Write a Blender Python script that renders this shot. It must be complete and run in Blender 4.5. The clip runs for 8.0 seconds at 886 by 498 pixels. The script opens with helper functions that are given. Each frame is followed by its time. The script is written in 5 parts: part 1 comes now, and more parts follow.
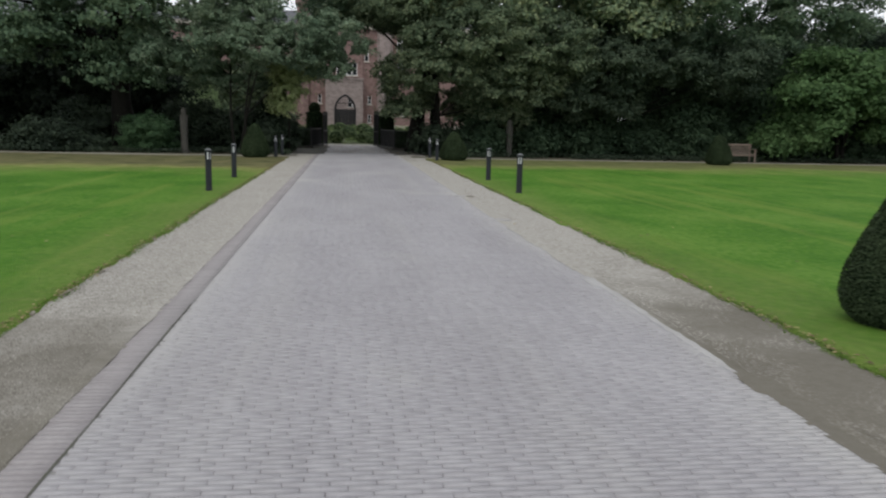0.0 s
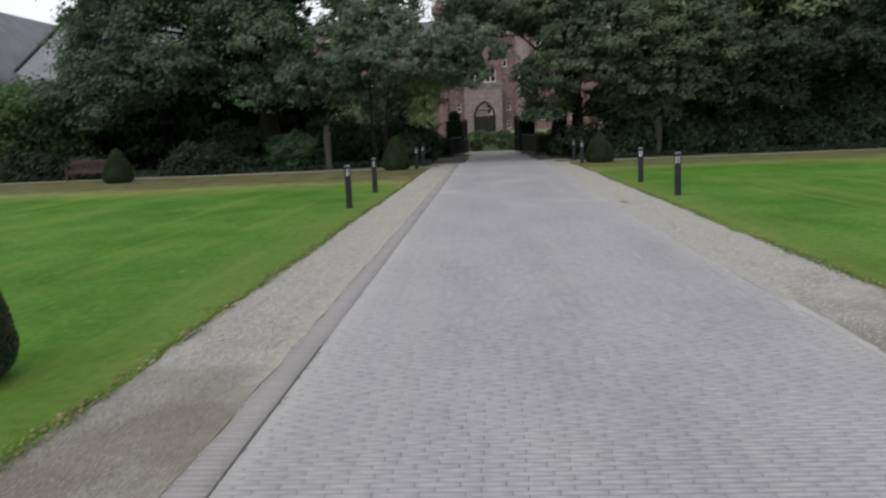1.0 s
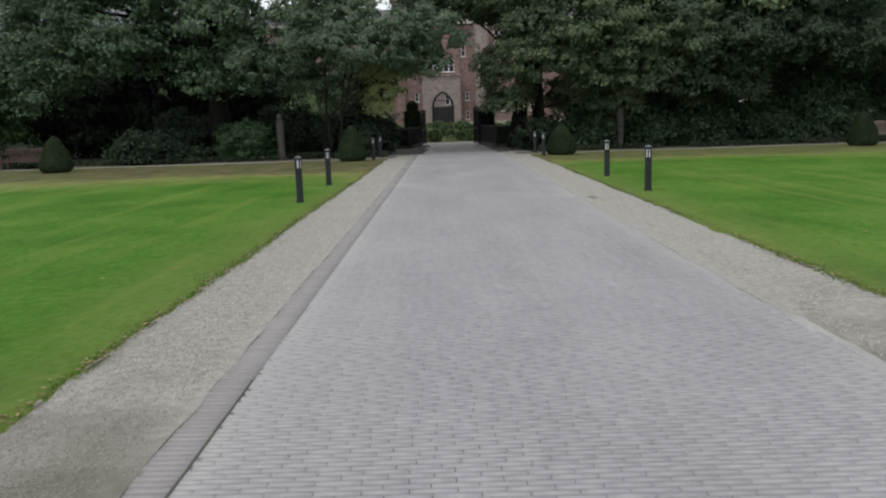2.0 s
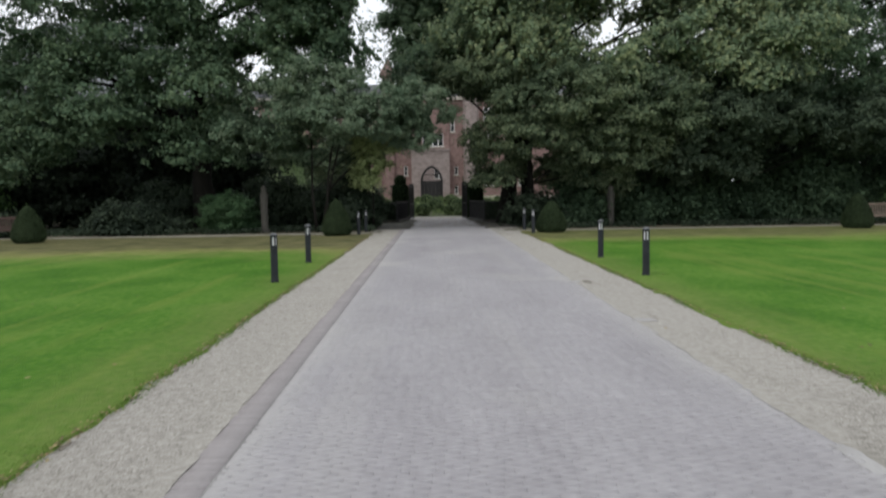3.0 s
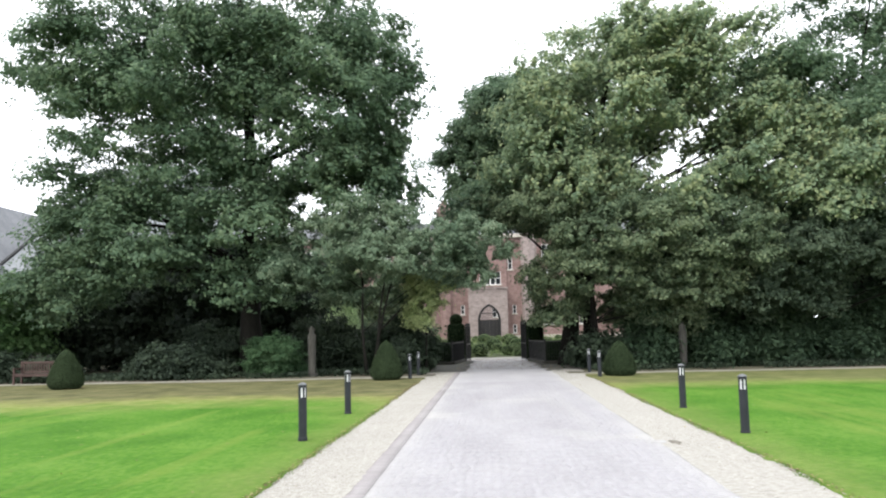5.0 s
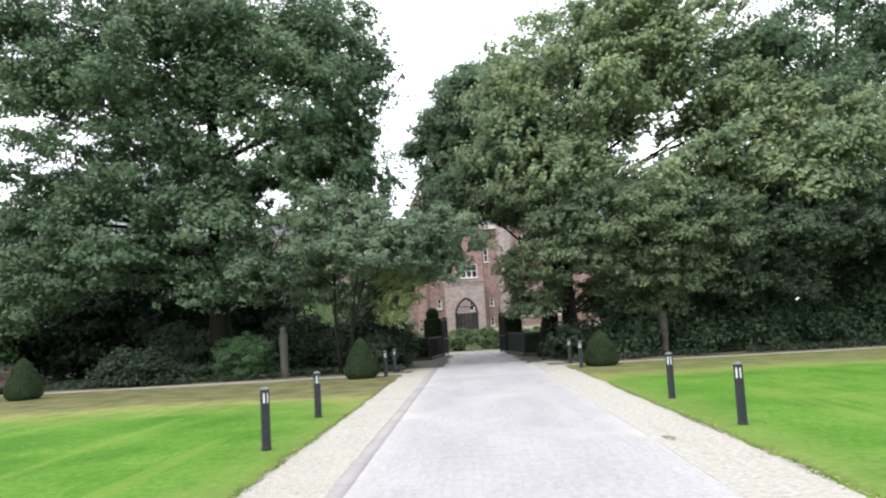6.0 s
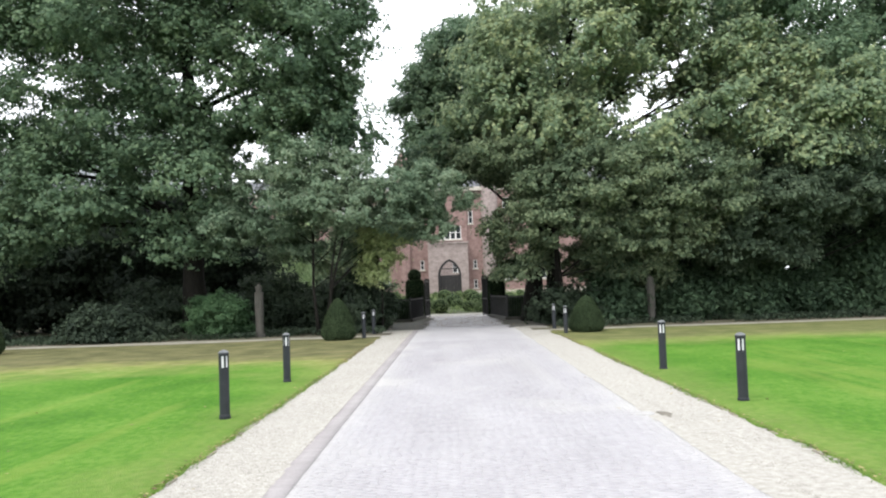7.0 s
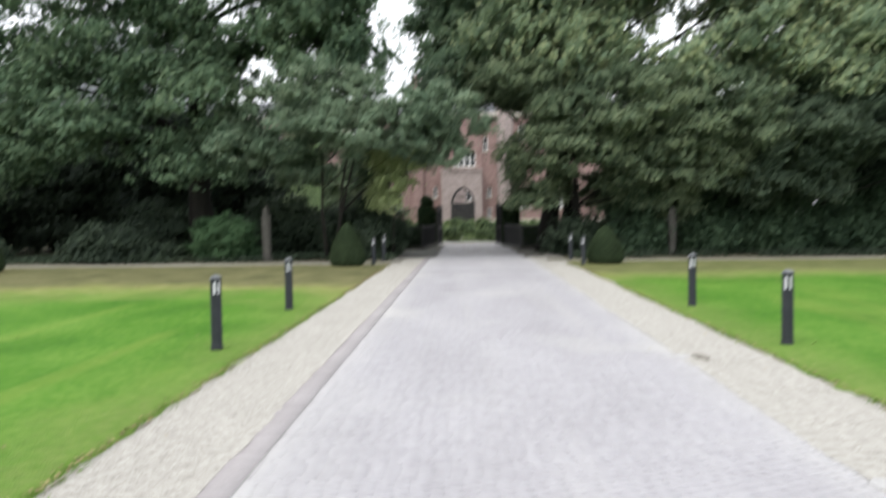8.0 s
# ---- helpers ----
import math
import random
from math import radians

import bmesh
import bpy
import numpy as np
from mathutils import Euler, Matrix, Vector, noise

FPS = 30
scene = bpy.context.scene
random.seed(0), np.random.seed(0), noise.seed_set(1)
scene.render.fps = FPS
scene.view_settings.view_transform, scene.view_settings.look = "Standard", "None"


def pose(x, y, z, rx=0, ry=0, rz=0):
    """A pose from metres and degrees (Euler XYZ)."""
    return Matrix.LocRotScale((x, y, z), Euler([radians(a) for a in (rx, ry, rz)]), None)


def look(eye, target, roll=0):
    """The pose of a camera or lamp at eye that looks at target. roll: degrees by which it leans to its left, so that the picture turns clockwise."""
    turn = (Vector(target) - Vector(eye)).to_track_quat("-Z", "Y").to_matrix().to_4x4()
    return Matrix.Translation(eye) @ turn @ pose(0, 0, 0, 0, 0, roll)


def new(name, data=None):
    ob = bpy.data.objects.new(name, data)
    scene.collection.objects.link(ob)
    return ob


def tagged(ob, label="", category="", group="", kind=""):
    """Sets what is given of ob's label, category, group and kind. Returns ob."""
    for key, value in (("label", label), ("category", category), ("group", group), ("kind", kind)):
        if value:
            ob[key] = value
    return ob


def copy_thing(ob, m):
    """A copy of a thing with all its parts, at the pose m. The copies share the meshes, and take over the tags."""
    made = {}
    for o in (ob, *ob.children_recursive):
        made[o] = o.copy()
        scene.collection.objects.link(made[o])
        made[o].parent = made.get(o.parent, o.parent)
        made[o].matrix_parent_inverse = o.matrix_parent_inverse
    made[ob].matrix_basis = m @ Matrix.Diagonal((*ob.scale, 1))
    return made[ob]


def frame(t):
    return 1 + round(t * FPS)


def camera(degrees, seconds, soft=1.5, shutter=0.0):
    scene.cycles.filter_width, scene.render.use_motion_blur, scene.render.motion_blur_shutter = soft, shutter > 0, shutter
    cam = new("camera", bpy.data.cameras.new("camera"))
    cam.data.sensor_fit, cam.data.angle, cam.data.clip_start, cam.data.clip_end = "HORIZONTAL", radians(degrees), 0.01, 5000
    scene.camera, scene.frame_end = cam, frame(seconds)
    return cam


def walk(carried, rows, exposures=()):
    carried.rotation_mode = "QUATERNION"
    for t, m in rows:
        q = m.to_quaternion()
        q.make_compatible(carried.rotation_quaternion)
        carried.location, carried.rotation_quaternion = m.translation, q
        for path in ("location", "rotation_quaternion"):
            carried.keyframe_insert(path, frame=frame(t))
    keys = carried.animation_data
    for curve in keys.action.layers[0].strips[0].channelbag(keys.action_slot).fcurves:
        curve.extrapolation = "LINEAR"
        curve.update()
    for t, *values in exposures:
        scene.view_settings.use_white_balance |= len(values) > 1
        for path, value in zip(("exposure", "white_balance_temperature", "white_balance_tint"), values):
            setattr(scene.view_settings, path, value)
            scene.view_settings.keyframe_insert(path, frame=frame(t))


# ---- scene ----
cam = camera(57.8, 8.0, soft=2.05, shutter=0.35)
PATH = [
    (0, (0.031, -0.279, 1.558), (0.27, 1.682, 1.25), 1.2),
    (0.2, (0.012, -0.032, 1.555), (0.181, 1.938, 1.253), 0.16),
    (0.3, (0.005, 0.087, 1.553), (0.098, 2.061, 1.247), -0.36),
    (0.5, (-0.002, 0.31, 1.552), (-0.027, 2.285, 1.238), -1.4),
    (0.7, (0.005, 0.508, 1.557), (-0.11, 2.481, 1.249), -1.8),
    (0.8, (0.01, 0.602, 1.56), (-0.129, 2.573, 1.251), -2.0),
    (1, (0.017, 0.795, 1.565), (-0.101, 2.77, 1.273), -2.4),
    (1.2, (-0.003, 1.007, 1.56), (-0.025, 2.992, 1.313), -2.36),
    (1.3, (-0.021, 1.117, 1.554), (-0.027, 3.101, 1.305), -2.34),
    (1.5, (-0.046, 1.334, 1.543), (-0.023, 3.308, 1.221), -2.3),
    (1.7, (-0.049, 1.538, 1.537), (-0.047, 3.512, 1.216), -2.3),
    (2.8, (-0.014, 2.676, 1.61), (-0.016, 4.664, 1.391), -1.0),
    (3, (0.009, 2.894, 1.621), (0.031, 4.889, 1.481), -0.9),
    (3.2, (0.051, 3.087, 1.629), (0.035, 5.085, 1.551), -0.66),
    (3.3, (0.073, 3.177, 1.633), (0.054, 5.176, 1.586), -0.54),
    (3.5, (0.095, 3.359, 1.641), (0.115, 5.359, 1.672), -0.3),
    (3.7, (0.077, 3.558, 1.652), (0.173, 5.554, 1.735), -0.22),
    (3.8, (0.062, 3.663, 1.658), (0.187, 5.656, 1.759), -0.18),
    (4, (0.044, 3.874, 1.669), (0.161, 5.867, 1.789), -0.1),
    (4.2, (0.066, 4.081, 1.678), (0.125, 6.074, 1.838), -0.3),
    (4.3, (0.084, 4.184, 1.681), (0.091, 6.176, 1.854), -0.4),
    (4.5, (0.105, 4.39, 1.684), (0.05, 6.385, 1.816), -0.6),
    (4.7, (0.097, 4.598, 1.675), (-0.003, 6.585, 1.882), -0.8),
    (5.8, (0.117, 5.664, 1.667), (0.031, 7.653, 1.865), -2.83),
    (6, (0.118, 5.88, 1.667), (0.062, 7.87, 1.859), -3.2),
    (6.2, (0.106, 6.111, 1.67), (0.088, 8.101, 1.872), -2.96),
    (6.3, (0.096, 6.228, 1.673), (0.102, 8.219, 1.858), -2.84),
    (6.5, (0.084, 6.452, 1.676), (0.087, 8.446, 1.838), -2.6),
    (6.7, (0.109, 6.655, 1.671), (0.099, 8.649, 1.828), -2.36),
    (6.8, (0.13, 6.753, 1.667), (0.111, 8.747, 1.821), -2.24),
    (7, (0.155, 6.957, 1.66), (0.133, 8.955, 1.756), -2.0),
    (7.2, (0.147, 7.182, 1.658), (0.125, 9.179, 1.761), -1.8),
    (7.3, (0.139, 7.299, 1.658), (0.141, 9.297, 1.751), -1.7),
    (7.5, (0.122, 7.53, 1.654), (0.181, 9.528, 1.717), -1.5),
    (7.7, (0.112, 7.745, 1.642), (0.151, 9.744, 1.699), -1.18),
    (7.8, (0.109, 7.847, 1.633), (0.144, 9.846, 1.686), -1.02),
    (8, (0.105, 8.046, 1.613), (0.048, 10.043, 1.531), -0.7),
]
walk(cam, [(t, look(eye, target, roll)) for t, eye, target, roll in PATH],
     exposures=[(0.0, -0.22), (1.0, -0.22), (1.7, -0.2), (2.8, -0.16), (3.0, -0.1), (3.5, 0.32), (4.0, 0.78), (4.5, 1.02), (6.5, 1.14), (7.5, 1.06), (8.0, 0.88)])

# ---- light ----
SUN_ELEV, SUN_AZ = 52.0, 215.0
world = bpy.data.worlds.new("overcast_sky")
scene.world = world
world.use_nodes = True
wn, wl = world.node_tree.nodes, world.node_tree.links
sky = wn.new("ShaderNodeTexSky")
sky.sky_type, sky.sun_disc = "NISHITA", False
sky.sun_elevation, sky.sun_rotation = radians(SUN_ELEV), radians(SUN_AZ)
sky.dust_density = 4.0
veil = wn.new("ShaderNodeMix")
veil.data_type = "RGBA"
veil.inputs["Factor"].default_value = 0.93
veil.inputs["B"].default_value = (9.2, 9.5, 10.0, 1)
wl.new(sky.outputs[0], veil.inputs["A"])
wl.new(veil.outputs["Result"], wn["Background"].inputs["Color"])
wn["Background"].inputs["Strength"].default_value = 0.13
sun = new("sun", bpy.data.lights.new("sun", "SUN"))
sun.data.energy, sun.data.angle, sun.data.color = 0.8, radians(25), (1.0, 0.96, 0.9)
sun.matrix_world = look((0, 0, 60), (math.sin(radians(SUN_AZ)) * -30, math.cos(radians(SUN_AZ)) * -30, 60 - 30 * math.tan(radians(SUN_ELEV))))


# ---- materials ----
def ramp_mat(name, colours, scale=4.0, fine=60.0, rough=0.85, bump=0.3, bump_scale=None, metal=0.0, island=0.0, obrand=0.0,
             stretch=(1, 1, 1), bump_dist=0.01, translucent=0.0, spec=0.5):
    """Colour from a large and a fine noise, with bump; island / obrand vary pieces."""
    m = bpy.data.materials.new(name)
    m.use_nodes = True
    n, l = m.node_tree.nodes, m.node_tree.links
    p = n["Principled BSDF"]
    p.inputs["Roughness"].default_value, p.inputs["Metallic"].default_value = rough, metal
    p.inputs["Specular IOR Level"].default_value = spec
    tc, mp = n.new("ShaderNodeTexCoord"), n.new("ShaderNodeMapping")
    mp.inputs["Scale"].default_value = stretch
    geo = n.new("ShaderNodeNewGeometry")
    l.new(geo.outputs["Position"], mp.inputs["Vector"])
    a, b = n.new("ShaderNodeTexNoise"), n.new("ShaderNodeTexNoise")
    for t, s in ((a, scale), (b, fine)):
        t.inputs["Scale"].default_value, t.inputs["Detail"].default_value = s, 5
        l.new(mp.outputs[0], t.inputs["Vector"])
    mix = n.new("ShaderNodeMath")
    mix.operation = "MULTIPLY_ADD"
    mix.inputs[1].default_value = 0.55
    l.new(a.outputs[0], mix.inputs[0])
    half = n.new("ShaderNodeMath")
    half.operation = "MULTIPLY"
    half.inputs[1].default_value = 0.45
    l.new(b.outputs[0], half.inputs[0])
    l.new(half.outputs[0], mix.inputs[2])
    fac = mix.outputs[0]
    for amount, src in ((island, geo.outputs["Random Per Island"]), (obrand, None)):
        if amount:
            if src is None:
                src = n.new("ShaderNodeObjectInfo").outputs["Random"]
            add, sub = n.new("ShaderNodeMath"), n.new("ShaderNodeMath")
            sub.operation, sub.inputs[1].default_value = "SUBTRACT", 0.5
            l.new(src, sub.inputs[0])
            add.operation, add.inputs[1].default_value = "MULTIPLY_ADD", amount
            l.new(sub.outputs[0], add.inputs[0])
            l.new(fac, add.inputs[2])
            fac = add.outputs[0]
    r = n.new("ShaderNodeValToRGB")
    lo, hi = 0.28, 0.72
    r.color_ramp.elements[0].position, r.color_ramp.elements[1].position = lo, hi
    while len(r.color_ramp.elements) < len(colours):
        r.color_ramp.elements.new(0.5)
    for i, c in enumerate(colours):
        r.color_ramp.elements[i].position = lo + (hi - lo) * i / (len(colours) - 1)
        r.color_ramp.elements[i].color = (*c, 1)
    l.new(fac, r.inputs[0])
    l.new(r.outputs[0], p.inputs["Base Color"])
    if bump:
        bp = n.new("ShaderNodeBump")
        bp.inputs["Strength"].default_value, bp.inputs["Distance"].default_value = bump, bump_dist
        src = b
        if bump_scale:
            src = n.new("ShaderNodeTexNoise")
            src.inputs["Scale"].default_value, src.inputs["Detail"].default_value = bump_scale, 4
            l.new(mp.outputs[0], src.inputs["Vector"])
        l.new(src.outputs[0], bp.inputs["Height"])
        l.new(bp.outputs[0], p.inputs["Normal"])
    if translucent:
        tr, ms = n.new("ShaderNodeBsdfTranslucent"), n.new("ShaderNodeMixShader")
        l.new(r.outputs[0], tr.inputs["Color"])
        ms.inputs[0].default_value = translucent
        l.new(p.outputs[0], ms.inputs[1])
        l.new(tr.outputs[0], ms.inputs[2])
        l.new(ms.outputs[0], n["Material Output"].inputs["Surface"])
    return m


def leaf_mat(name, dark, mid, light):
    return ramp_mat(name, [dark, mid, light], scale=0.35, fine=2.0, rough=0.62, bump=0, island=0.34, translucent=0.42, spec=0.16)


def grass_mat(name, y_straw, y_dry, straw=0.8, dry=0.9):
    """Mown grass that yellows along the drive and dries out towards the wood, with patchy borders."""
    m = ramp_mat(name, [(0.028, 0.098, 0.008), (0.070, 0.172, 0.018), (0.145, 0.245, 0.045)], 0.7, 14, 0.9, 0.9, 60, bump_dist=0.03, spec=0.1, stretch=(1, 0.6, 1))
    n, l = m.node_tree.nodes, m.node_tree.links
    p = n["Principled BSDF"]
    green = p.inputs["Base Color"].links[0].from_socket
    pos, sep = n.new("ShaderNodeNewGeometry"), n.new("ShaderNodeSeparateXYZ")
    l.new(pos.outputs["Position"], sep.inputs[0])

    def noisy(value, scale, amount):
        tx, a = n.new("ShaderNodeTexNoise"), n.new("ShaderNodeMath")
        tx.inputs["Scale"].default_value, tx.inputs["Detail"].default_value = scale, 6
        l.new(pos.outputs["Position"], tx.inputs["Vector"])
        a.operation, a.inputs[1].default_value = "MULTIPLY_ADD", amount
        l.new(tx.outputs[0], a.inputs[0])
        l.new(value, a.inputs[2])
        return a.outputs[0]

    def ranged(value, a, b, lo, hi):
        r = n.new("ShaderNodeMapRange")
        r.interpolation_type = "SMOOTHSTEP"
        for k, x in zip(("From Min", "From Max", "To Min", "To Max"), (a, b, lo, hi)):
            r.inputs[k].default_value = x
        l.new(value, r.inputs["Value"])
        return r.outputs[0]

    def mixed(fac, a, colours, scale, fine):
        mx, rp, tx = n.new("ShaderNodeMix"), n.new("ShaderNodeValToRGB"), n.new("ShaderNodeTexNoise")
        mx.data_type = "RGBA"
        tx.inputs["Scale"].default_value, tx.inputs["Detail"].default_value = scale, 8
        l.new(pos.outputs["Position"], tx.inputs["Vector"])
        l.new(tx.outputs[0], rp.inputs[0])
        rp.color_ramp.elements[0].position, rp.color_ramp.elements[1].position = 0.3, 0.7
        rp.color_ramp.elements[0].color, rp.color_ramp.elements[1].color = (*colours[0], 1), (*colours[1], 1)
        l.new(fac, mx.inputs["Factor"])
        l.new(a, mx.inputs["A"])
        l.new(rp.outputs[0], mx.inputs["B"])
        return mx.outputs["Result"]

    y = noisy(noisy(sep.outputs["Y"], 0.18, 9.0), 1.6, 3.0)
    f_straw = ranged(y, y_straw + 4.5, y_straw + 8.5, 0.0, straw)
    f_dry = ranged(y, y_dry + 5.0, y_dry + 8.0, 0.0, dry)
    ab, su = n.new("ShaderNodeMath"), n.new("ShaderNodeMath")
    su.operation, su.inputs[1].default_value = "SUBTRACT", 0.53
    ab.operation = "ABSOLUTE"
    l.new(sep.outputs["X"], su.inputs[0])
    l.new(su.outputs[0], ab.inputs[0])
    f_edge = ranged(noisy(noisy(ab.outputs[0], 0.5, 1.6), 5.0, 0.8), 4.0, 5.6, 0.5, 0.0)
    mp, st = n.new("ShaderNodeMapping"), n.new("ShaderNodeTexNoise")
    mp.inputs["Scale"].default_value = (1.0, 0.035, 1.0)
    mp.inputs["Rotation"].default_value = (0, 0, 0.05)
    l.new(pos.outputs["Position"], mp.inputs["Vector"])
    l.new(mp.outputs[0], st.inputs["Vector"])
    st.inputs["Scale"].default_value, st.inputs["Detail"].default_value = 1.5, 5
    green = mixed(ranged(noisy(st.outputs[0], 0.6, 0.25), 0.66, 0.8, 0.0, 0.5), green, [(0.12, 0.20, 0.03), (0.18, 0.24, 0.05)], 5, 0)
    c = mixed(f_edge, green, [(0.115, 0.175, 0.035), (0.215, 0.225, 0.08)], 9, 0)
    c = mixed(f_straw, c, [(0.17, 0.19, 0.05), (0.33, 0.29, 0.13)], 3, 0)
    c = mixed(f_dry, c, [(0.06, 0.064, 0.03), (0.165, 0.15, 0.074)], 1.2, 0)
    l.new(c, p.inputs["Base Color"])
    return m


def stained(m, y0, y1, colour, amount):
    """Trodden dark soil that shows through a surface before y1, in patches."""
    n, l = m.node_tree.nodes, m.node_tree.links
    p = n["Principled BSDF"]
    under = p.inputs["Base Color"].links[0].from_socket
    pos, sep, tx, a, r, mx = (n.new(k) for k in ("ShaderNodeNewGeometry", "ShaderNodeSeparateXYZ", "ShaderNodeTexNoise", "ShaderNodeMath", "ShaderNodeMapRange", "ShaderNodeMix"))
    l.new(pos.outputs["Position"], sep.inputs[0])
    l.new(pos.outputs["Position"], tx.inputs["Vector"])
    tx.inputs["Scale"].default_value, tx.inputs["Detail"].default_value = 0.9, 7
    a.operation, a.inputs[1].default_value = "MULTIPLY_ADD", 7.0
    l.new(tx.outputs[0], a.inputs[0])
    l.new(sep.outputs["Y"], a.inputs[2])
    r.interpolation_type = "SMOOTHSTEP"
    for k, x in zip(("From Min", "From Max", "To Min", "To Max"), (y0 + 3.5, y1 + 3.5, amount, 0.0)):
        r.inputs[k].default_value = x
    l.new(a.outputs[0], r.inputs["Value"])
    mx.data_type = "RGBA"
    mx.inputs["B"].default_value = (*colour, 1)
    l.new(r.outputs[0], mx.inputs["Factor"])
    l.new(under, mx.inputs["A"])
    l.new(mx.outputs["Result"], p.inputs["Base Color"])
    return m


M_EARTH = ramp_mat("earth", [(0.05, 0.045, 0.03), (0.09, 0.08, 0.05), (0.06, 0.09, 0.03)], 0.3, 8, 0.95, 0.5)
M_LAWN = grass_mat("mown_grass_west", 23.8, 26.2, 0.75)
M_LAWN_E = grass_mat("mown_grass_east", 27.5, 29.5, 0.5, 0.7)
M_BLADE = ramp_mat("grass_blades", [(0.08, 0.16, 0.025), (0.12, 0.215, 0.04), (0.22, 0.27, 0.08)], 0.5, 30, 0.8, 0, island=0.4, translucent=0.25, spec=0.15)
M_GRAVEL = ramp_mat("pale_gravel", [(0.225, 0.212, 0.186), (0.365, 0.347, 0.312), (0.485, 0.465, 0.428)], 13, 75, 0.95, 1.0, 90, bump_dist=0.015, spec=0.2)
M_GRAVEL_W = stained(M_GRAVEL.copy(), 3.6, 7.0, (0.145, 0.131, 0.102), 0.85)
M_GRAVEL_E = stained(M_GRAVEL.copy(), 5.0, 9.2, (0.125, 0.113, 0.086), 0.82)
M_PEBBLE0 = ramp_mat("pebbles", [(0.19, 0.178, 0.155), (0.355, 0.335, 0.298), (0.53, 0.508, 0.465)], 1.0, 60, 0.9, 0, island=0.6, spec=0.2)
M_PEBBLE = stained(M_PEBBLE0, 4.0, 7.5, (0.16, 0.146, 0.116), 0.6)
M_JOINT = ramp_mat("sand_joint", [(0.10, 0.098, 0.094), (0.23, 0.226, 0.22), (0.36, 0.353, 0.345)], 1.1, 60, 0.95, 0.5)


def dusty(m, rim=0.6, amount=1.0):
    """Pale sand trodden over the paving: thick along the drive's edges, thin in long streaks and patches between."""
    n, l = m.node_tree.nodes, m.node_tree.links
    p = n["Principled BSDF"]
    under = p.inputs["Base Color"].links[0].from_socket

    def maths(op, a, b=None, c=None):
        q = n.new("ShaderNodeMath")
        q.operation = op
        for i, x in enumerate((a, b, c)):
            if x is None:
                continue
            if isinstance(x, (int, float)):
                q.inputs[i].default_value = x
            else:
                l.new(x, q.inputs[i])
        return q.outputs[0]

    def noise(scale, stretch):
        mp, tx = n.new("ShaderNodeMapping"), n.new("ShaderNodeTexNoise")
        mp.inputs["Scale"].default_value = stretch
        l.new(pos.outputs["Position"], mp.inputs["Vector"])
        l.new(mp.outputs[0], tx.inputs["Vector"])
        tx.inputs["Scale"].default_value, tx.inputs["Detail"].default_value = scale, 7
        return tx.outputs[0]

    def ranged(value, a, b, lo, hi):
        r = n.new("ShaderNodeMapRange")
        r.interpolation_type = "SMOOTHSTEP"
        for k, x in zip(("From Min", "From Max", "To Min", "To Max"), (a, b, lo, hi)):
            r.inputs[k].default_value = x
        l.new(value, r.inputs["Value"])
        return r.outputs[0]

    pos, sep = n.new("ShaderNodeNewGeometry"), n.new("ShaderNodeSeparateXYZ")
    l.new(pos.outputs["Position"], sep.inputs[0])
    across = maths("ABSOLUTE", maths("SUBTRACT", sep.outputs["X"], 0.62))
    wander = maths("MULTIPLY_ADD", noise(0.9, (1, 0.5, 1)), 1.3, across)
    edge = ranged(wander, 2.0, 2.85, 0.0, rim)
    streak = ranged(noise(1.3, (1, 0.05, 1)), 0.48, 0.72, 0.0, 0.30)
    patch = ranged(noise(0.45, (1, 0.7, 1)), 0.55, 0.72, 0.0, 0.55)
    fac = maths("MULTIPLY", maths("MINIMUM", maths("ADD", maths("ADD", edge, streak), patch), 0.85), amount)
    mx = n.new("ShaderNodeMix")
    mx.data_type = "RGBA"
    mx.inputs["B"].default_value = (0.422, 0.411, 0.395, 1)
    l.new(fac, mx.inputs["Factor"])
    l.new(under, mx.inputs["A"])
    l.new(mx.outputs["Result"], p.inputs["Base Color"])
    return m


CLINKER = [(0.266, 0.254, 0.264), (0.327, 0.315, 0.327), (0.388, 0.376, 0.387)]
M_BRICK = dusty(ramp_mat("grey_clinker", CLINKER, 1.1, 14, 0.62, 0.4, 90, island=0.06, bump_dist=0.004, spec=0.5, stretch=(1, 0.3, 1)))
M_BRICKP = dusty(ramp_mat("grey_clinker_piece", CLINKER, 1.1, 14, 0.62, 0.4, 90, obrand=0.06, bump_dist=0.004, spec=0.5, stretch=(1, 0.3, 1)))
M_KERB = dusty(ramp_mat("kerb_clinker", [(0.226, 0.207, 0.207), (0.279, 0.257, 0.258), (0.340, 0.317, 0.316)], 0.7, 30, 0.8, 0.4, 90, island=0.14, bump_dist=0.004, spec=0.3), 0.2, 0.45)
M_KERBP = dusty(ramp_mat("kerb_clinker_piece", [(0.226, 0.207, 0.207), (0.279, 0.257, 0.258), (0.340, 0.317, 0.316)], 0.7, 30, 0.8, 0.4, 90, obrand=0.14, bump_dist=0.004, spec=0.3), 0.2, 0.45)
# near-black bark: the canopy's shade on trunks and limbs is put into its colour
M_SHADEBARK = ramp_mat("shaded_bark", [(0.007, 0.006, 0.005), (0.014, 0.013, 0.011), (0.027, 0.024, 0.021)], 2.0, 18, 0.95, 1.0, 14, stretch=(1, 1, 0.25), bump_dist=0.04, spec=0.12)
M_OAK = leaf_mat("oak_leaves", (0.066, 0.113, 0.069), (0.112, 0.176, 0.103), (0.187, 0.257, 0.145))
M_MAPLE = leaf_mat("maple_leaves", (0.124, 0.186, 0.117), (0.222, 0.295, 0.173), (0.393, 0.432, 0.229))
M_HAW = leaf_mat("hawthorn_leaves", (0.104, 0.162, 0.105), (0.178, 0.250, 0.162), (0.286, 0.348, 0.231))
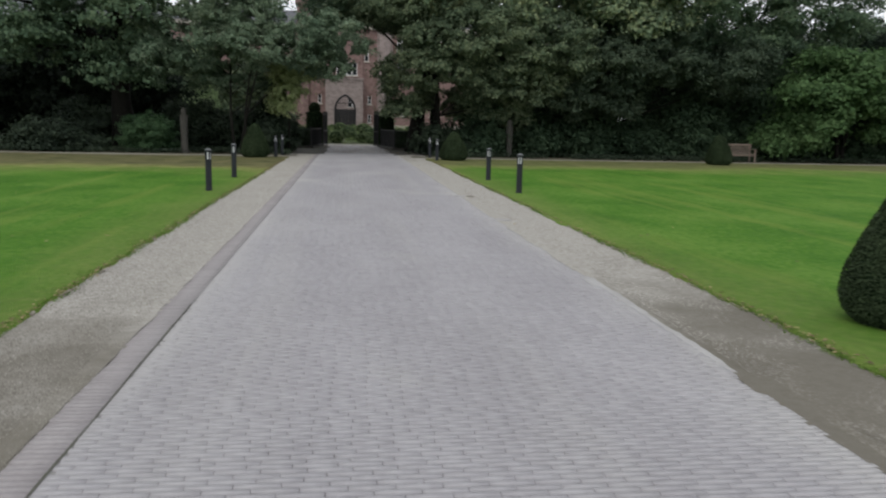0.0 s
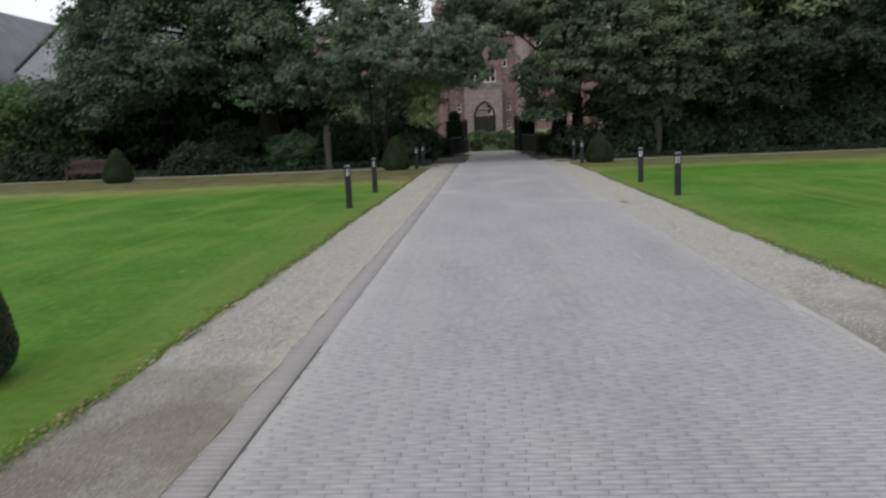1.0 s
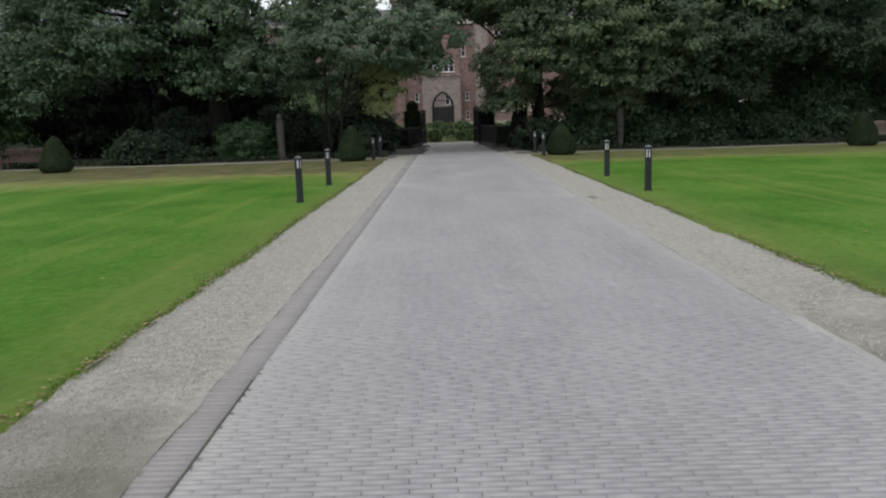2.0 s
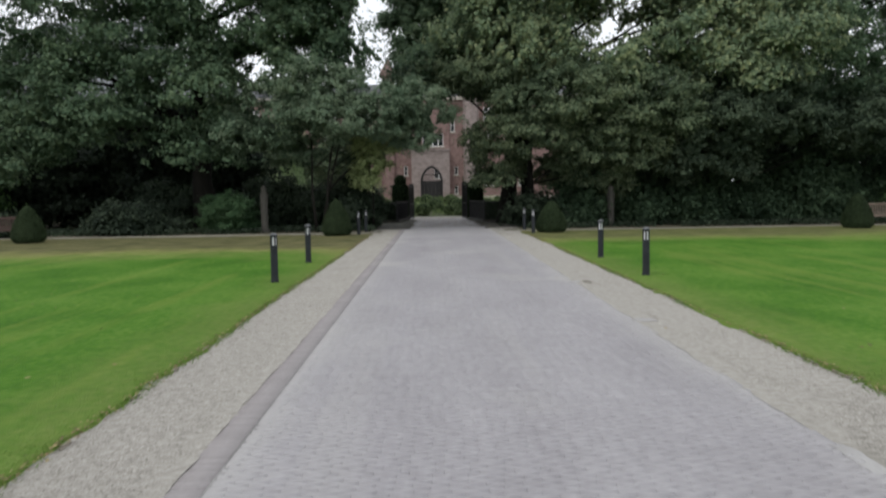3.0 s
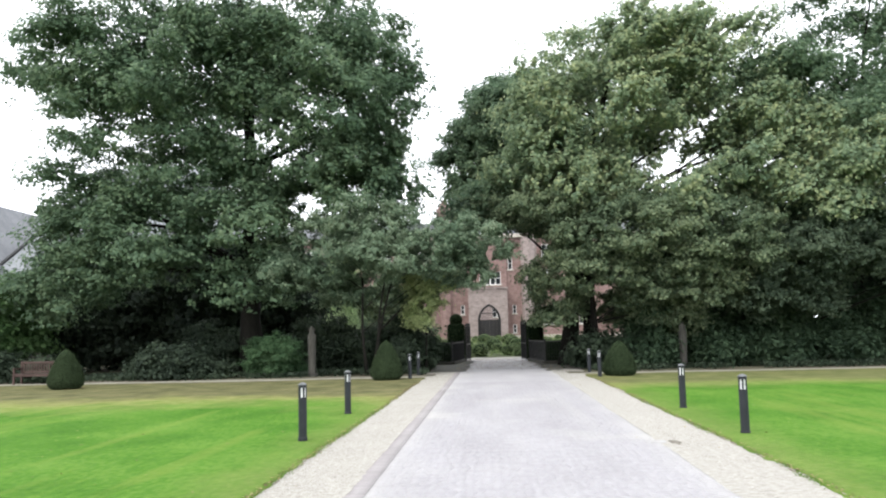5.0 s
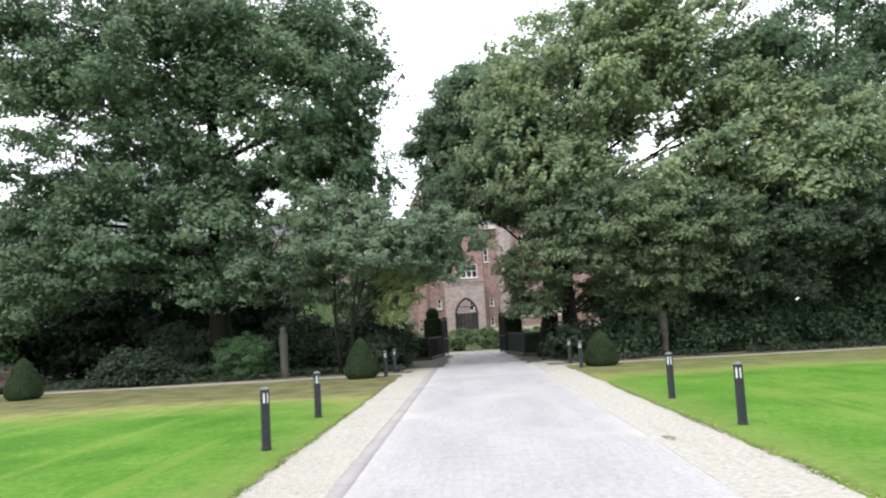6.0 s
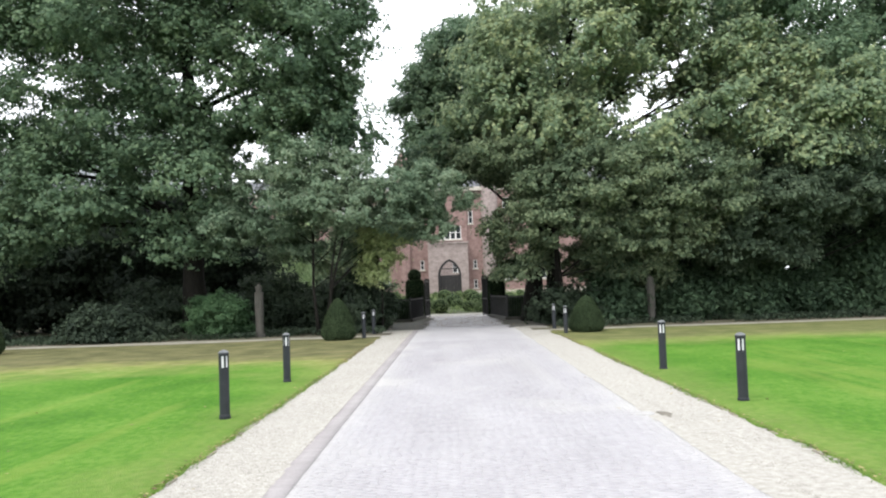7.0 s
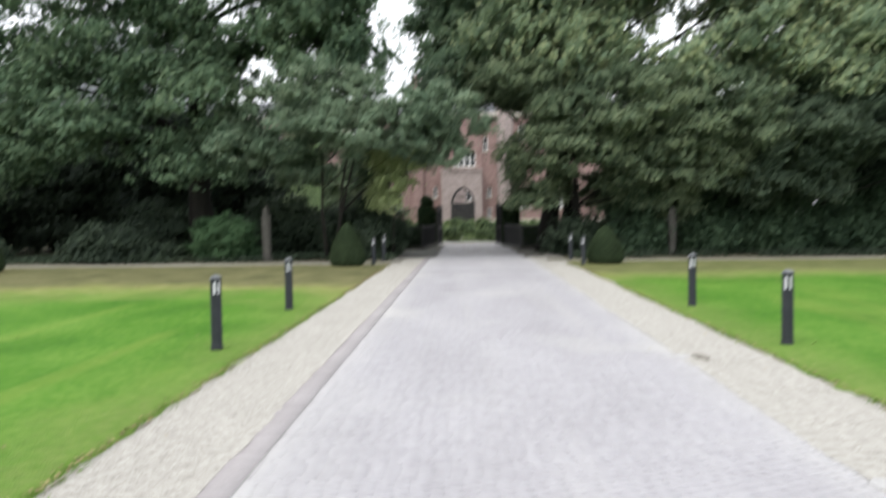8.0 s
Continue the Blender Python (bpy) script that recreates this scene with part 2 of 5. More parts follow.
# leaf green sunk towards black: the gloom under the trees is in the colour
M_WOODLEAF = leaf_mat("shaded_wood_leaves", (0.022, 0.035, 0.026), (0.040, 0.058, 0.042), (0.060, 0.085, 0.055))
M_LAUREL = leaf_mat("laurel_leaves", (0.035, 0.076, 0.035), (0.057, 0.114, 0.053), (0.094, 0.162, 0.075))
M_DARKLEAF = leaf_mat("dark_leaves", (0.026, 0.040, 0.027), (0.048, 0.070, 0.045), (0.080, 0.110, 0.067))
M_MIDLEAF = leaf_mat("beech_leaves", (0.075, 0.116, 0.071), (0.137, 0.186, 0.108), (0.245, 0.295, 0.168))
M_RHODO = leaf_mat("rhododendron_leaves", (0.027, 0.050, 0.029), (0.051, 0.088, 0.049), (0.090, 0.140, 0.076))
# darker leaf green for the hornbeam's dim part, shade put into the colour
M_SHADEHORN = leaf_mat("shaded_hornbeam_leaves", (0.037, 0.060, 0.040), (0.067, 0.100, 0.063), (0.120, 0.158, 0.099))
M_LIGHTLEAF = leaf_mat("light_leaves", (0.099, 0.157, 0.062), (0.187, 0.263, 0.106), (0.286, 0.358, 0.163))
M_YEW = leaf_mat("yew_needles", (0.021, 0.036, 0.016), (0.043, 0.067, 0.029), (0.07, 0.102, 0.048))
M_FRESH = leaf_mat("fresh_leaves", (0.045, 0.094, 0.034), (0.086, 0.158, 0.058), (0.140, 0.228, 0.092))
M_BOX = leaf_mat("box_leaves", (0.07, 0.115, 0.055), (0.13, 0.185, 0.082), (0.20, 0.25, 0.12))
# near-black body behind the leaf fuzz; its colour stands for shade between leaves
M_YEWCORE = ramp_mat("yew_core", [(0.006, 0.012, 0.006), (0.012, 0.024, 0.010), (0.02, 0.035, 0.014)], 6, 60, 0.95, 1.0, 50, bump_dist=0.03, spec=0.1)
M_METAL = ramp_mat("dark_painted_metal", [(0.011, 0.013, 0.016), (0.017, 0.020, 0.024), (0.025, 0.028, 0.032)], 6, 60, 0.55, 0.1, spec=0.3)
M_IRON = ramp_mat("black_iron", [(0.010, 0.010, 0.011), (0.018, 0.018, 0.019), (0.03, 0.029, 0.028)], 5, 60, 0.5, 0.2)
M_LENS = ramp_mat("frosted_lens", [(0.55, 0.56, 0.57), (0.68, 0.69, 0.70), (0.78, 0.78, 0.78)], 10, 60, 0.25, 0)
M_CAP = ramp_mat("weathered_cap", [(0.06, 0.065, 0.07), (0.10, 0.105, 0.11), (0.16, 0.165, 0.17)], 12, 60, 0.4, 0.1)
M_WILLOW = leaf_mat("willow_leaves", (0.25, 0.35, 0.18), (0.36, 0.47, 0.25), (0.46, 0.56, 0.33))
# soil of groove and gate edges; at the gate its darkness is also tree shade
M_SOILSHADE = ramp_mat("soil_and_shade", [(0.05, 0.047, 0.04), (0.08, 0.077, 0.065), (0.09, 0.10, 0.06)], 2, 40, 0.95, 0.5)
M_GRAVEL_DARK = ramp_mat("damp_gravel", [(0.10, 0.09, 0.075), (0.17, 0.155, 0.13), (0.25, 0.23, 0.19)], 6, 90, 0.95, 1.0, 120, bump_dist=0.015, spec=0.2)
M_PATH = ramp_mat("trodden_path", [(0.15, 0.14, 0.112), (0.245, 0.23, 0.188), (0.34, 0.32, 0.265)], 1.5, 40, 0.95, 0.8, 60, spec=0.2)
M_BIRCH = leaf_mat("birch_leaves", (0.24, 0.30, 0.14), (0.36, 0.43, 0.20), (0.47, 0.53, 0.27))
M_STONE = ramp_mat("grey_stone", [(0.03, 0.029, 0.024), (0.052, 0.05, 0.042), (0.085, 0.08, 0.068)], 3, 25, 0.9, 0.6)
M_TEAK = ramp_mat("reddish_wood", [(0.036, 0.020, 0.016), (0.062, 0.034, 0.028), (0.095, 0.055, 0.044)], 5, 40, 0.7, 0.3, stretch=(0.2, 1, 1))
M_EDGING = ramp_mat("weathered_edging", [(0.15, 0.13, 0.10), (0.26, 0.23, 0.185), (0.37, 0.34, 0.29)], 6, 40, 0.85, 0.4)
M_TEAKPALE = ramp_mat("pale_wood", [(0.10, 0.076, 0.058), (0.15, 0.115, 0.090), (0.21, 0.165, 0.130)], 5, 40, 0.7, 0.3, stretch=(0.2, 1, 1))
M_WALL = ramp_mat("red_brick_wall", [(0.150, 0.092, 0.082), (0.258, 0.170, 0.154), (0.360, 0.262, 0.242)], 1.8, 5, 0.9, 0.5, 30, stretch=(1, 1, 1.6))
M_WALLPALE = ramp_mat("pale_pink_brick", [(0.20, 0.160, 0.150), (0.315, 0.258, 0.243), (0.43, 0.365, 0.345)], 2.2, 6, 0.9, 0.5, 30, stretch=(1, 1, 1.6))
M_TRIM = ramp_mat("light_sandstone", [(0.40, 0.36, 0.31), (0.50, 0.46, 0.40), (0.60, 0.56, 0.50)], 1.5, 15, 0.85, 0.4)
M_WHITE = ramp_mat("white_paint", [(0.70, 0.70, 0.69), (0.78, 0.78, 0.77), (0.83, 0.83, 0.82)], 3, 30, 0.5, 0.1)
M_SLATE = ramp_mat("slate_roof", [(0.055, 0.058, 0.064), (0.095, 0.10, 0.11), (0.16, 0.165, 0.175)], 0.8, 5, 0.6, 0.5, 12, stretch=(1, 1, 0.3))
M_SLATEPALE = ramp_mat("pale_slate", [(0.15, 0.165, 0.175), (0.21, 0.225, 0.24), (0.27, 0.285, 0.30)], 0.8, 10, 0.6, 0.5, 12)
M_GLASS = ramp_mat("window_glass", [(0.02, 0.025, 0.03), (0.03, 0.035, 0.04), (0.05, 0.055, 0.06)], 1, 5, 0.06, 0)
M_DARKIN = ramp_mat("shaded_plaster", [(0.10, 0.09, 0.08), (0.15, 0.135, 0.12), (0.20, 0.18, 0.16)], 1, 12, 0.9, 0.2)
M_LITTER = ramp_mat("fallen_leaves", [(0.09, 0.058, 0.028), (0.18, 0.13, 0.058), (0.33, 0.27, 0.125)], 3, 30, 0.8, 0, island=0.6, translucent=0.1)


# ---- mesh helpers ----
def part(name, bm, material, parent=None, label="", smooth=False):
    me = bpy.data.meshes.new(name)
    bm.to_mesh(me)
    bm.free()
    me.materials.append(material)
    if smooth:
        me.polygons.foreach_set("use_smooth", [True] * len(me.polygons))
    ob = new(name, me)
    if parent:
        ob.parent = parent
    if label:
        tagged(ob, label)
    return ob


def np_mesh(name, verts, faces, material, smooth=False):
    """A mesh from arrays: verts (n, 3), faces (m, k) all of one corner count."""
    verts, faces = np.asarray(verts, dtype=np.float32), np.asarray(faces, dtype=np.int32)
    me = bpy.data.meshes.new(name)
    k = faces.shape[1]
    me.vertices.add(len(verts))
    me.vertices.foreach_set("co", verts.ravel())
    me.loops.add(faces.size)
    me.loops.foreach_set("vertex_index", faces.ravel())
    me.polygons.add(len(faces))
    me.polygons.foreach_set("loop_start", np.arange(0, faces.size, k, dtype=np.int32))
    if smooth:
        me.polygons.foreach_set("use_smooth", np.ones(len(faces), dtype=bool))
    me.update(calc_edges=True)
    me.validate()
    me.materials.append(material)
    return me


def np_part(name, verts, faces, material, parent=None, label="", smooth=False):
    ob = new(name, np_mesh(name, verts, faces, material, smooth))
    if parent:
        ob.parent = parent
    if label:
        tagged(ob, label)
    return ob


def box(bm, x0, x1, y0, y1, z0, z1, bevel=0.0):
    r = bmesh.ops.create_cube(bm, size=1.0, matrix=Matrix.Translation(((x0 + x1) / 2, (y0 + y1) / 2, (z0 + z1) / 2)) @ Matrix.Diagonal((x1 - x0, y1 - y0, z1 - z0, 1)))
    if bevel:
        edges = {e for v in r["verts"] for e in v.link_edges}
        bmesh.ops.bevel(bm, geom=list(edges), offset=bevel, segments=1, affect="EDGES")
    return r["verts"]


def boxed(x0, x1, y0, y1, z0, z1, bevel=0.0):
    bm = bmesh.new()
    box(bm, x0, x1, y0, y1, z0, z1, bevel)
    return bm


def lathe(bm, profile, seg=24, centre=(0, 0), wobble=0.0, rng=None):
    """Revolves (r, z) pairs about z."""
    rings = []
    for r, z in profile:
        ring = []
        for i in range(seg):
            a = 2 * math.pi * i / seg
            w = 1 + (rng.uniform(-wobble, wobble) if rng else 0)
            ring.append(bm.verts.new((centre[0] + r * w * math.cos(a), centre[1] + r * w * math.sin(a), z)))
        rings.append(ring)
    for a, b in zip(rings, rings[1:]):
        for i in range(seg):
            j = (i + 1) % seg
            bm.faces.new((a[i], a[j], b[j], b[i]))
    bm.faces.new(rings[0][::-1])
    bm.faces.new(rings[-1])
    return bm


def tube(bm, pts, radii, seg=8):
    """A tapered tube along points."""
    rings = []
    for i, p in enumerate(pts):
        p = Vector(p)
        d = (Vector(pts[min(i + 1, len(pts) - 1)]) - Vector(pts[max(i - 1, 0)])).normalized()
        side = d.cross(Vector((0.31, 0.95, 0.12))).normalized()
        up = side.cross(d)
        rings.append([bm.verts.new(p + (side * math.cos(2 * math.pi * k / seg) + up * math.sin(2 * math.pi * k / seg)) * radii[i]) for k in range(seg)])
    for a, b in zip(rings, rings[1:]):
        for k in range(seg):
            j = (k + 1) % seg
            bm.faces.new((a[k], a[j], b[j], b[k]))
    bm.faces.new(rings[0][::-1])
    bm.faces.new(rings[-1])


def leaves(centres, outward, size, rng, up=0.5, spread=0.7, aspect=0.62, corners=4):
    """Leaf blades that face outward and up: folded, with four corners, or with three for far crowns."""
    n = len(centres)
    nor = outward + np.array([0, 0, up]) + rng.normal(0, spread, (n, 3))
    nor /= np.linalg.norm(nor, axis=1, keepdims=True) + 1e-9
    t = np.cross(nor, rng.normal(0, 1, (n, 3)))
    t /= np.linalg.norm(t, axis=1, keepdims=True) + 1e-9
    b = np.cross(nor, t)
    s = (size * rng.uniform(0.65, 1.35, n))[:, None]
    if corners == 3:
        v = np.empty((n, 3, 3))
        v[:, 0] = centres - t * s * 0.45 + b * s * aspect * 0.5
        v[:, 1] = centres - t * s * 0.35 - b * s * aspect * 0.55
        v[:, 2] = centres + t * s * 0.6
        return v.reshape(-1, 3), np.arange(3 * n).reshape(n, 3)
    v = np.empty((n, 4, 3))
    v[:, 0] = centres - t * s * 0.5
    v[:, 1] = centres + b * s * aspect * 0.5 + nor * s * 0.08
    v[:, 2] = centres + t * s * 0.5
    v[:, 3] = centres - b * s * aspect * 0.5 + nor * s * 0.08
    return v.reshape(-1, 3), np.arange(4 * n).reshape(n, 4)


def field(p, k, seed):
    """A smooth pseudo-random field, about -1 to 1, with waves of length 1 / k."""
    r = np.random.RandomState(seed)
    out = np.zeros(len(p))
    for _ in range(7):
        d = r.normal(0, 1, 3)
        out += np.sin(p @ (d * k * 3.2) + r.uniform(0, 6.28))
    return out / 3.2


def crown_clusters(lobes, per_area, rng, seed, gap, inner=0.55):
    """Cluster centres and outward directions near the shells of the lobes, thinned by a field."""
    cs, os_ = [], []
    for cx, cy, cz, rx, ry, rz in lobes:
        n = int(per_area * (rx * ry + ry * rz + rx * rz) * 4.2)
        d = rng.normal(0, 1, (n, 3))
        d /= np.linalg.norm(d, axis=1, keepdims=True)
        q = inner + (1 - inner) * np.sqrt(rng.uniform(0, 1, n))
        wob = 1 + 0.14 * field(d * 3, 0.6, seed + int(abs(cx * 7 + cz * 3)))
        p = np.array([cx, cy, cz]) + d * (q * wob)[:, None] * np.array([rx, ry, rz])
        cs.append(p)
        os_.append(d)
    p, o = np.concatenate(cs), np.concatenate(os_)
    see = p * np.array([1, 0.1, 1])
    keep = field(see, 0.32, seed) + 0.5 * field(see, 0.8, seed + 9) > gap
    return p[keep], o[keep]


def crown(name, lobes, material, parent, seed, leaf=0.16, boughs=0.16, size=1.2, flat=0.45, gap=-0.75, limit=90000, label="", aspect=0.72, floor=0.4, inner=0.03, loose=0.4, carve=-0.95, tuft=22, openings=()):
    """Boughs (flat clumps of leafy tufts) on the lobes' shells, loose sprays, and a thin fill inside. openings: x, z, rx, rz of places left bare."""
    rng = np.random.RandomState(seed)
    c, o = crown_clusters(lobes, boughs, rng, seed, gap, 0.45)
    c, o = c[c[:, 2] > floor], o[c[:, 2] > floor]
    k = len(c)
    r = size * rng.uniform(0.45, 1.25, k)
    w = r ** 2 / np.sum(r ** 2)
    n = int(limit * (1 - inner))
    ns = max(n // tuft, 1)
    pick = rng.choice(k, ns, p=w)
    d = rng.normal(0, 1, (ns, 3))
    d /= np.linalg.norm(d, axis=1, keepdims=True)
    d[:, 2] = np.where(rng.uniform(0, 1, ns) < 0.6, np.abs(d[:, 2]), d[:, 2])
    q = rng.uniform(0.15, 1.0, ns) ** 0.7
    q = np.where(rng.uniform(0, 1, ns) < loose + 0.12, q * rng.uniform(1.0, 1.9, ns), q)
    off = d * (q * r[pick])[:, None] * np.array([1, 1, flat])
    off[:, 2] -= 0.16 * np.sum(off[:, :2] ** 2, axis=1) / np.maximum(r[pick], 0.1)
    cc = c[pick] + off + 0.10 * size * np.stack([field(c[pick] + off, 1.6 / size, seed + q2) for q2 in (3, 4, 5)], 1)
    # each spray end carries a tuft of leaves that hangs a little outward
    own = rng.randint(0, ns, n)
    near = rng.normal(0, 1, (n, 3))
    reach = (leaf * 1.15 * rng.uniform(0.6, 1.5, ns))[own][:, None]
    hang = d[own] * np.abs(rng.normal(0, 1, (n, 1))) * np.array([1, 1, 0.3]) - np.array([0, 0, 0.25])
    cc = cc[own] + (near * np.array([1, 1, 0.6]) + hang * 0.7) * reach
    oo = d[own] * 0.55 + o[pick][own] * 0.3 + near * 0.3
    see = cc * np.array([1, 0.08, 1])
    ok = (cc[:, 2] > 0.05) & (0.65 * field(see, 0.75, seed + 21) + 0.8 * field(cc * np.array([1, 0.03, 1]), 2.2, seed + 22) > carve)
    rag = 0.45 * field(cc, 0.9, seed + 23)
    for ox, oz, rx, rz in openings:
        ok &= ((cc[:, 0] - ox) / rx) ** 2 + ((cc[:, 2] - oz) / rz) ** 2 > 1 + rag
    v, f = leaves(cc[ok], oo[ok], leaf, rng, aspect=aspect, spread=0.45, corners=3)
    if inner:
        ci, oi = crown_clusters([(x, y, z, a * 0.75, b * 0.75, d2 * 0.75) for x, y, z, a, b, d2 in lobes], boughs * 6, rng, seed, gap + 0.1, 0.1)
        m = int(limit * inner)
        ci = ci[rng.randint(0, len(ci), m)] + rng.normal(0, size * 0.4, (m, 3))
        ci = ci[ci[:, 2] > floor]
        v2, f2 = leaves(ci, rng.normal(0, 1, ci.shape), leaf * 1.2, rng, up=0.2, aspect=0.8, corners=3)
        f = np.concatenate([f, f2 + len(v)])
        v = np.concatenate([v, v2])
    return np_part(name, v, f, material, parent, label), c


def tree(name, base, lobes, material, seed, label, trunk_r=0.35, fork=0.35, category="tree", leaf=0.16, stems=1, limbs=14, lean=(0, 0), **kw):
    """A tapered trunk that forks, limbs that reach into the lobes, and a crown of leaves."""
    root = tagged(new(name), label, category)
    root.location = (0, 0, 0)
    bx, by, bz = base
    rnd = random.Random(seed)
    ob, clusters = crown("crown", lobes, material, root, seed, leaf=leaf, **kw)
    top = max(l[2] + l[5] * 0.5 for l in lobes)
    mx, my = sum(l[0] for l in lobes) / len(lobes), sum(l[1] for l in lobes) / len(lobes)
    heads = []
    for s in range(stems):
        bm = bmesh.new()
        sx, sy = bx + rnd.uniform(-0.25, 0.25) * (stems > 1), by + rnd.uniform(-0.2, 0.2) * (stems > 1)
        pts, rr = [], []
        for i in range(9):
            u = i / 8
            pts.append((sx + (mx - bx) * 0.5 * u * u + rnd.uniform(-1, 1) * trunk_r * 0.35 * (i > 0) + (s - (stems - 1) / 2) * 0.9 * u + lean[0] * u,
                        sy + (my - by) * 0.5 * u * u + rnd.uniform(-1, 1) * trunk_r * 0.3 * (i > 0) + lean[1] * u, bz + (top - bz) * u))
            rr.append(trunk_r * (1.35 if i == 0 else (1 - 0.88 * u)))
        tube(bm, pts, rr, 12)
        part("trunk", bm, M_SHADEBARK, root, smooth=True)
        heads.append((pts, rr))
    order = list(range(len(clusters)))
    rnd.shuffle(order)
    for i in order[:limbs]:
        pts, rr = heads[rnd.randrange(stems)]
        c = Vector(clusters[i])
        j = min(range(2, 8), key=lambda q: abs(pts[q][2] - (c.z - 0.45 * (c.xy - Vector(pts[q][:2])).length)))
        a = Vector(pts[j])
        bm = bmesh.new()
        mid = a.lerp(c, 0.5) + Vector((rnd.uniform(-0.4, 0.4), rnd.uniform(-0.4, 0.4), rnd.uniform(0.1, 0.9)))
        tube(bm, [a, a.lerp(mid, 0.5), mid, mid.lerp(c, 0.5) + Vector((0, 0, 0.2)), c], [rr[j] * 0.42, rr[j] * 0.33, rr[j] * 0.22, rr[j] * 0.14, 0.012], 7)
        part("limb", bm, M_SHADEBARK, root, smooth=True)
    return root


def bush(name, lobes, material, seed, label, category="shrub", leaf=0.11, **kw):
    """A shrub: a few stems inside a crown that reaches the ground."""
    root = tagged(new(name), label, category)
    kw = {**dict(boughs=2.0, size=0.42, flat=0.6, gap=-1.6, floor=0.02), **kw}
    ob, cl = crown("foliage", lobes, material, root, seed, leaf=leaf, **kw)
    rnd = random.Random(seed)
    for lobe in lobes[:3]:
        bm = bmesh.new()
        x, y = lobe[0], lobe[1]
        tube(bm, [(x, y, 0), (x + 0.1, y, lobe[2] * 0.5), (x + rnd.uniform(-0.3, 0.3), y, lobe[2] + lobe[5] * 0.5)], [0.06, 0.045, 0.02], 6)
        part("stem", bm, M_SHADEBARK, root)
    return root


# ---- ground, drive, lawns ----
RX0, RX1 = -1.28, 2.52       # brick drive
KX0 = -1.49                  # outer edge of the kerb course
GL, GR = -2.46, 3.52         # outer edges of the gravel
DRIVE_END = 54.0


def sheet(name, x0, x1, y0, y1, z, nx, ny, material, relief=0.0, k=0.5, seed=3, ragged=0.0, tilt=0.0, front=0.0, sink=0.0):
    """A gently uneven sheet; ragged: how far its long edges wander; sink: over how many metres its ends dip away."""
    xs, ys = np.linspace(x0, x1, nx + 1), np.linspace(y0, y1, ny + 1)
    gx, gy = np.meshgrid(xs, ys)
    p = np.stack([gx.ravel(), gy.ravel(), np.zeros(gx.size)], 1)
    h = z + relief * field(p, k, seed) + tilt * (np.clip((p[:, 0] - x0) / 0.45, 0, 1) - 0.62)
    if ragged:
        w = ragged * (field(p, 0.9, seed + 1) * 0.6 + field(p, 4.0, seed + 2) * 0.4)
        p[:, 0] += np.where((p[:, 0] == xs[0]) | (p[:, 0] == xs[-1]), w, 0)
    if front:
        p[:, 1] += np.where(p[:, 1] == ys[0], front * field(p, 0.16, seed + 4) + 0.4 * front * field(p, 0.7, seed + 5), 0)
    if sink:
        end = np.minimum(p[:, 1] - y0, y1 - p[:, 1]) + sink * 0.5 * field(p, 1.1, seed + 7)
        h = h - 0.03 * np.clip(1 - end / sink, 0, 1) ** 1.5
    p[:, 2] = h
    idx = np.arange((nx + 1) * (ny + 1)).reshape(ny + 1, nx + 1)
    f = np.stack([idx[:-1, :-1], idx[:-1, 1:], idx[1:, 1:], idx[1:, :-1]], -1).reshape(-1, 4)
    ob = np_part(name, p, f, material, smooth=True)
    return ob


tagged(sheet("ground", -1500, 1500, -1500, 1500, -0.06, 4, 4, M_EARTH), "dark earth and rough grass under the park", "ground", kind="structure")
tagged(sheet("road", RX0 - 0.28, RX1 + 0.02, -12, DRIVE_END, -0.0085, 4, 300, M_JOINT, 0.0025, 1.5), "sand bed under the brick drive", "road", kind="structure")
tagged(sheet("gravel_verge_west", GL - 0.25, KX0 + 0.02, -12, DRIVE_END, -0.003, 12, 500, M_GRAVEL_W, 0.002, 1.2, 5), "pale trodden gravel strip beside the drive", "gravel", kind="structure")
tagged(sheet("gravel_verge_east", RX1 - 0.08, GR + 0.25, -12, DRIVE_END, -0.004, 14, 500, M_GRAVEL_E, 0.004, 1.6, 6, tilt=0.012, ragged=0.03), "pale trodden gravel strip beside the drive", "gravel", kind="structure")


def lawn(name, edge, side, y0, y1, seed, material=None):
    """A lawn that thins out over a ragged edge along the gravel."""
    steps = np.array([-0.05, 0.02, 0.06, 0.12, 0.25, 0.5, 1, 1.6, 2.4, 3.4, 5, 7, 10, 14, 20, 30, 45, 68])
    ys = np.linspace(y0, y1, int((y1 - y0) / 0.09))
    gx, gy = np.meshgrid(steps, ys)
    p = np.stack([edge + side * gx.ravel(), gy.ravel(), np.zeros(gx.size)], 1)
    w = 0.04 * field(p, 0.7, seed + 1) + 0.03 * field(p * np.array([0.2, 1, 1]), 4.0, seed + 2)
    near = np.clip(1 - gx.ravel() / 0.5, 0, 1)
    p[:, 2] = 0.028 + 0.012 * field(p, 0.4, seed) + 0.005 * field(p, 3.0, seed + 5) - 0.045 * np.clip((0.05 - gx.ravel()) / 0.1, 0, 1)
    p[:, 0] += side * w * near
    nx, ny = len(steps), len(ys)
    idx = np.arange(nx * ny).reshape(ny, nx)
    f = np.stack([idx[:-1, :-1], idx[:-1, 1:], idx[1:, 1:], idx[1:, :-1]], -1).reshape(-1, 4)
    if side < 0:
        f = f[:, ::-1]
    return np_part(name, p, f, material or M_LAWN, smooth=True)


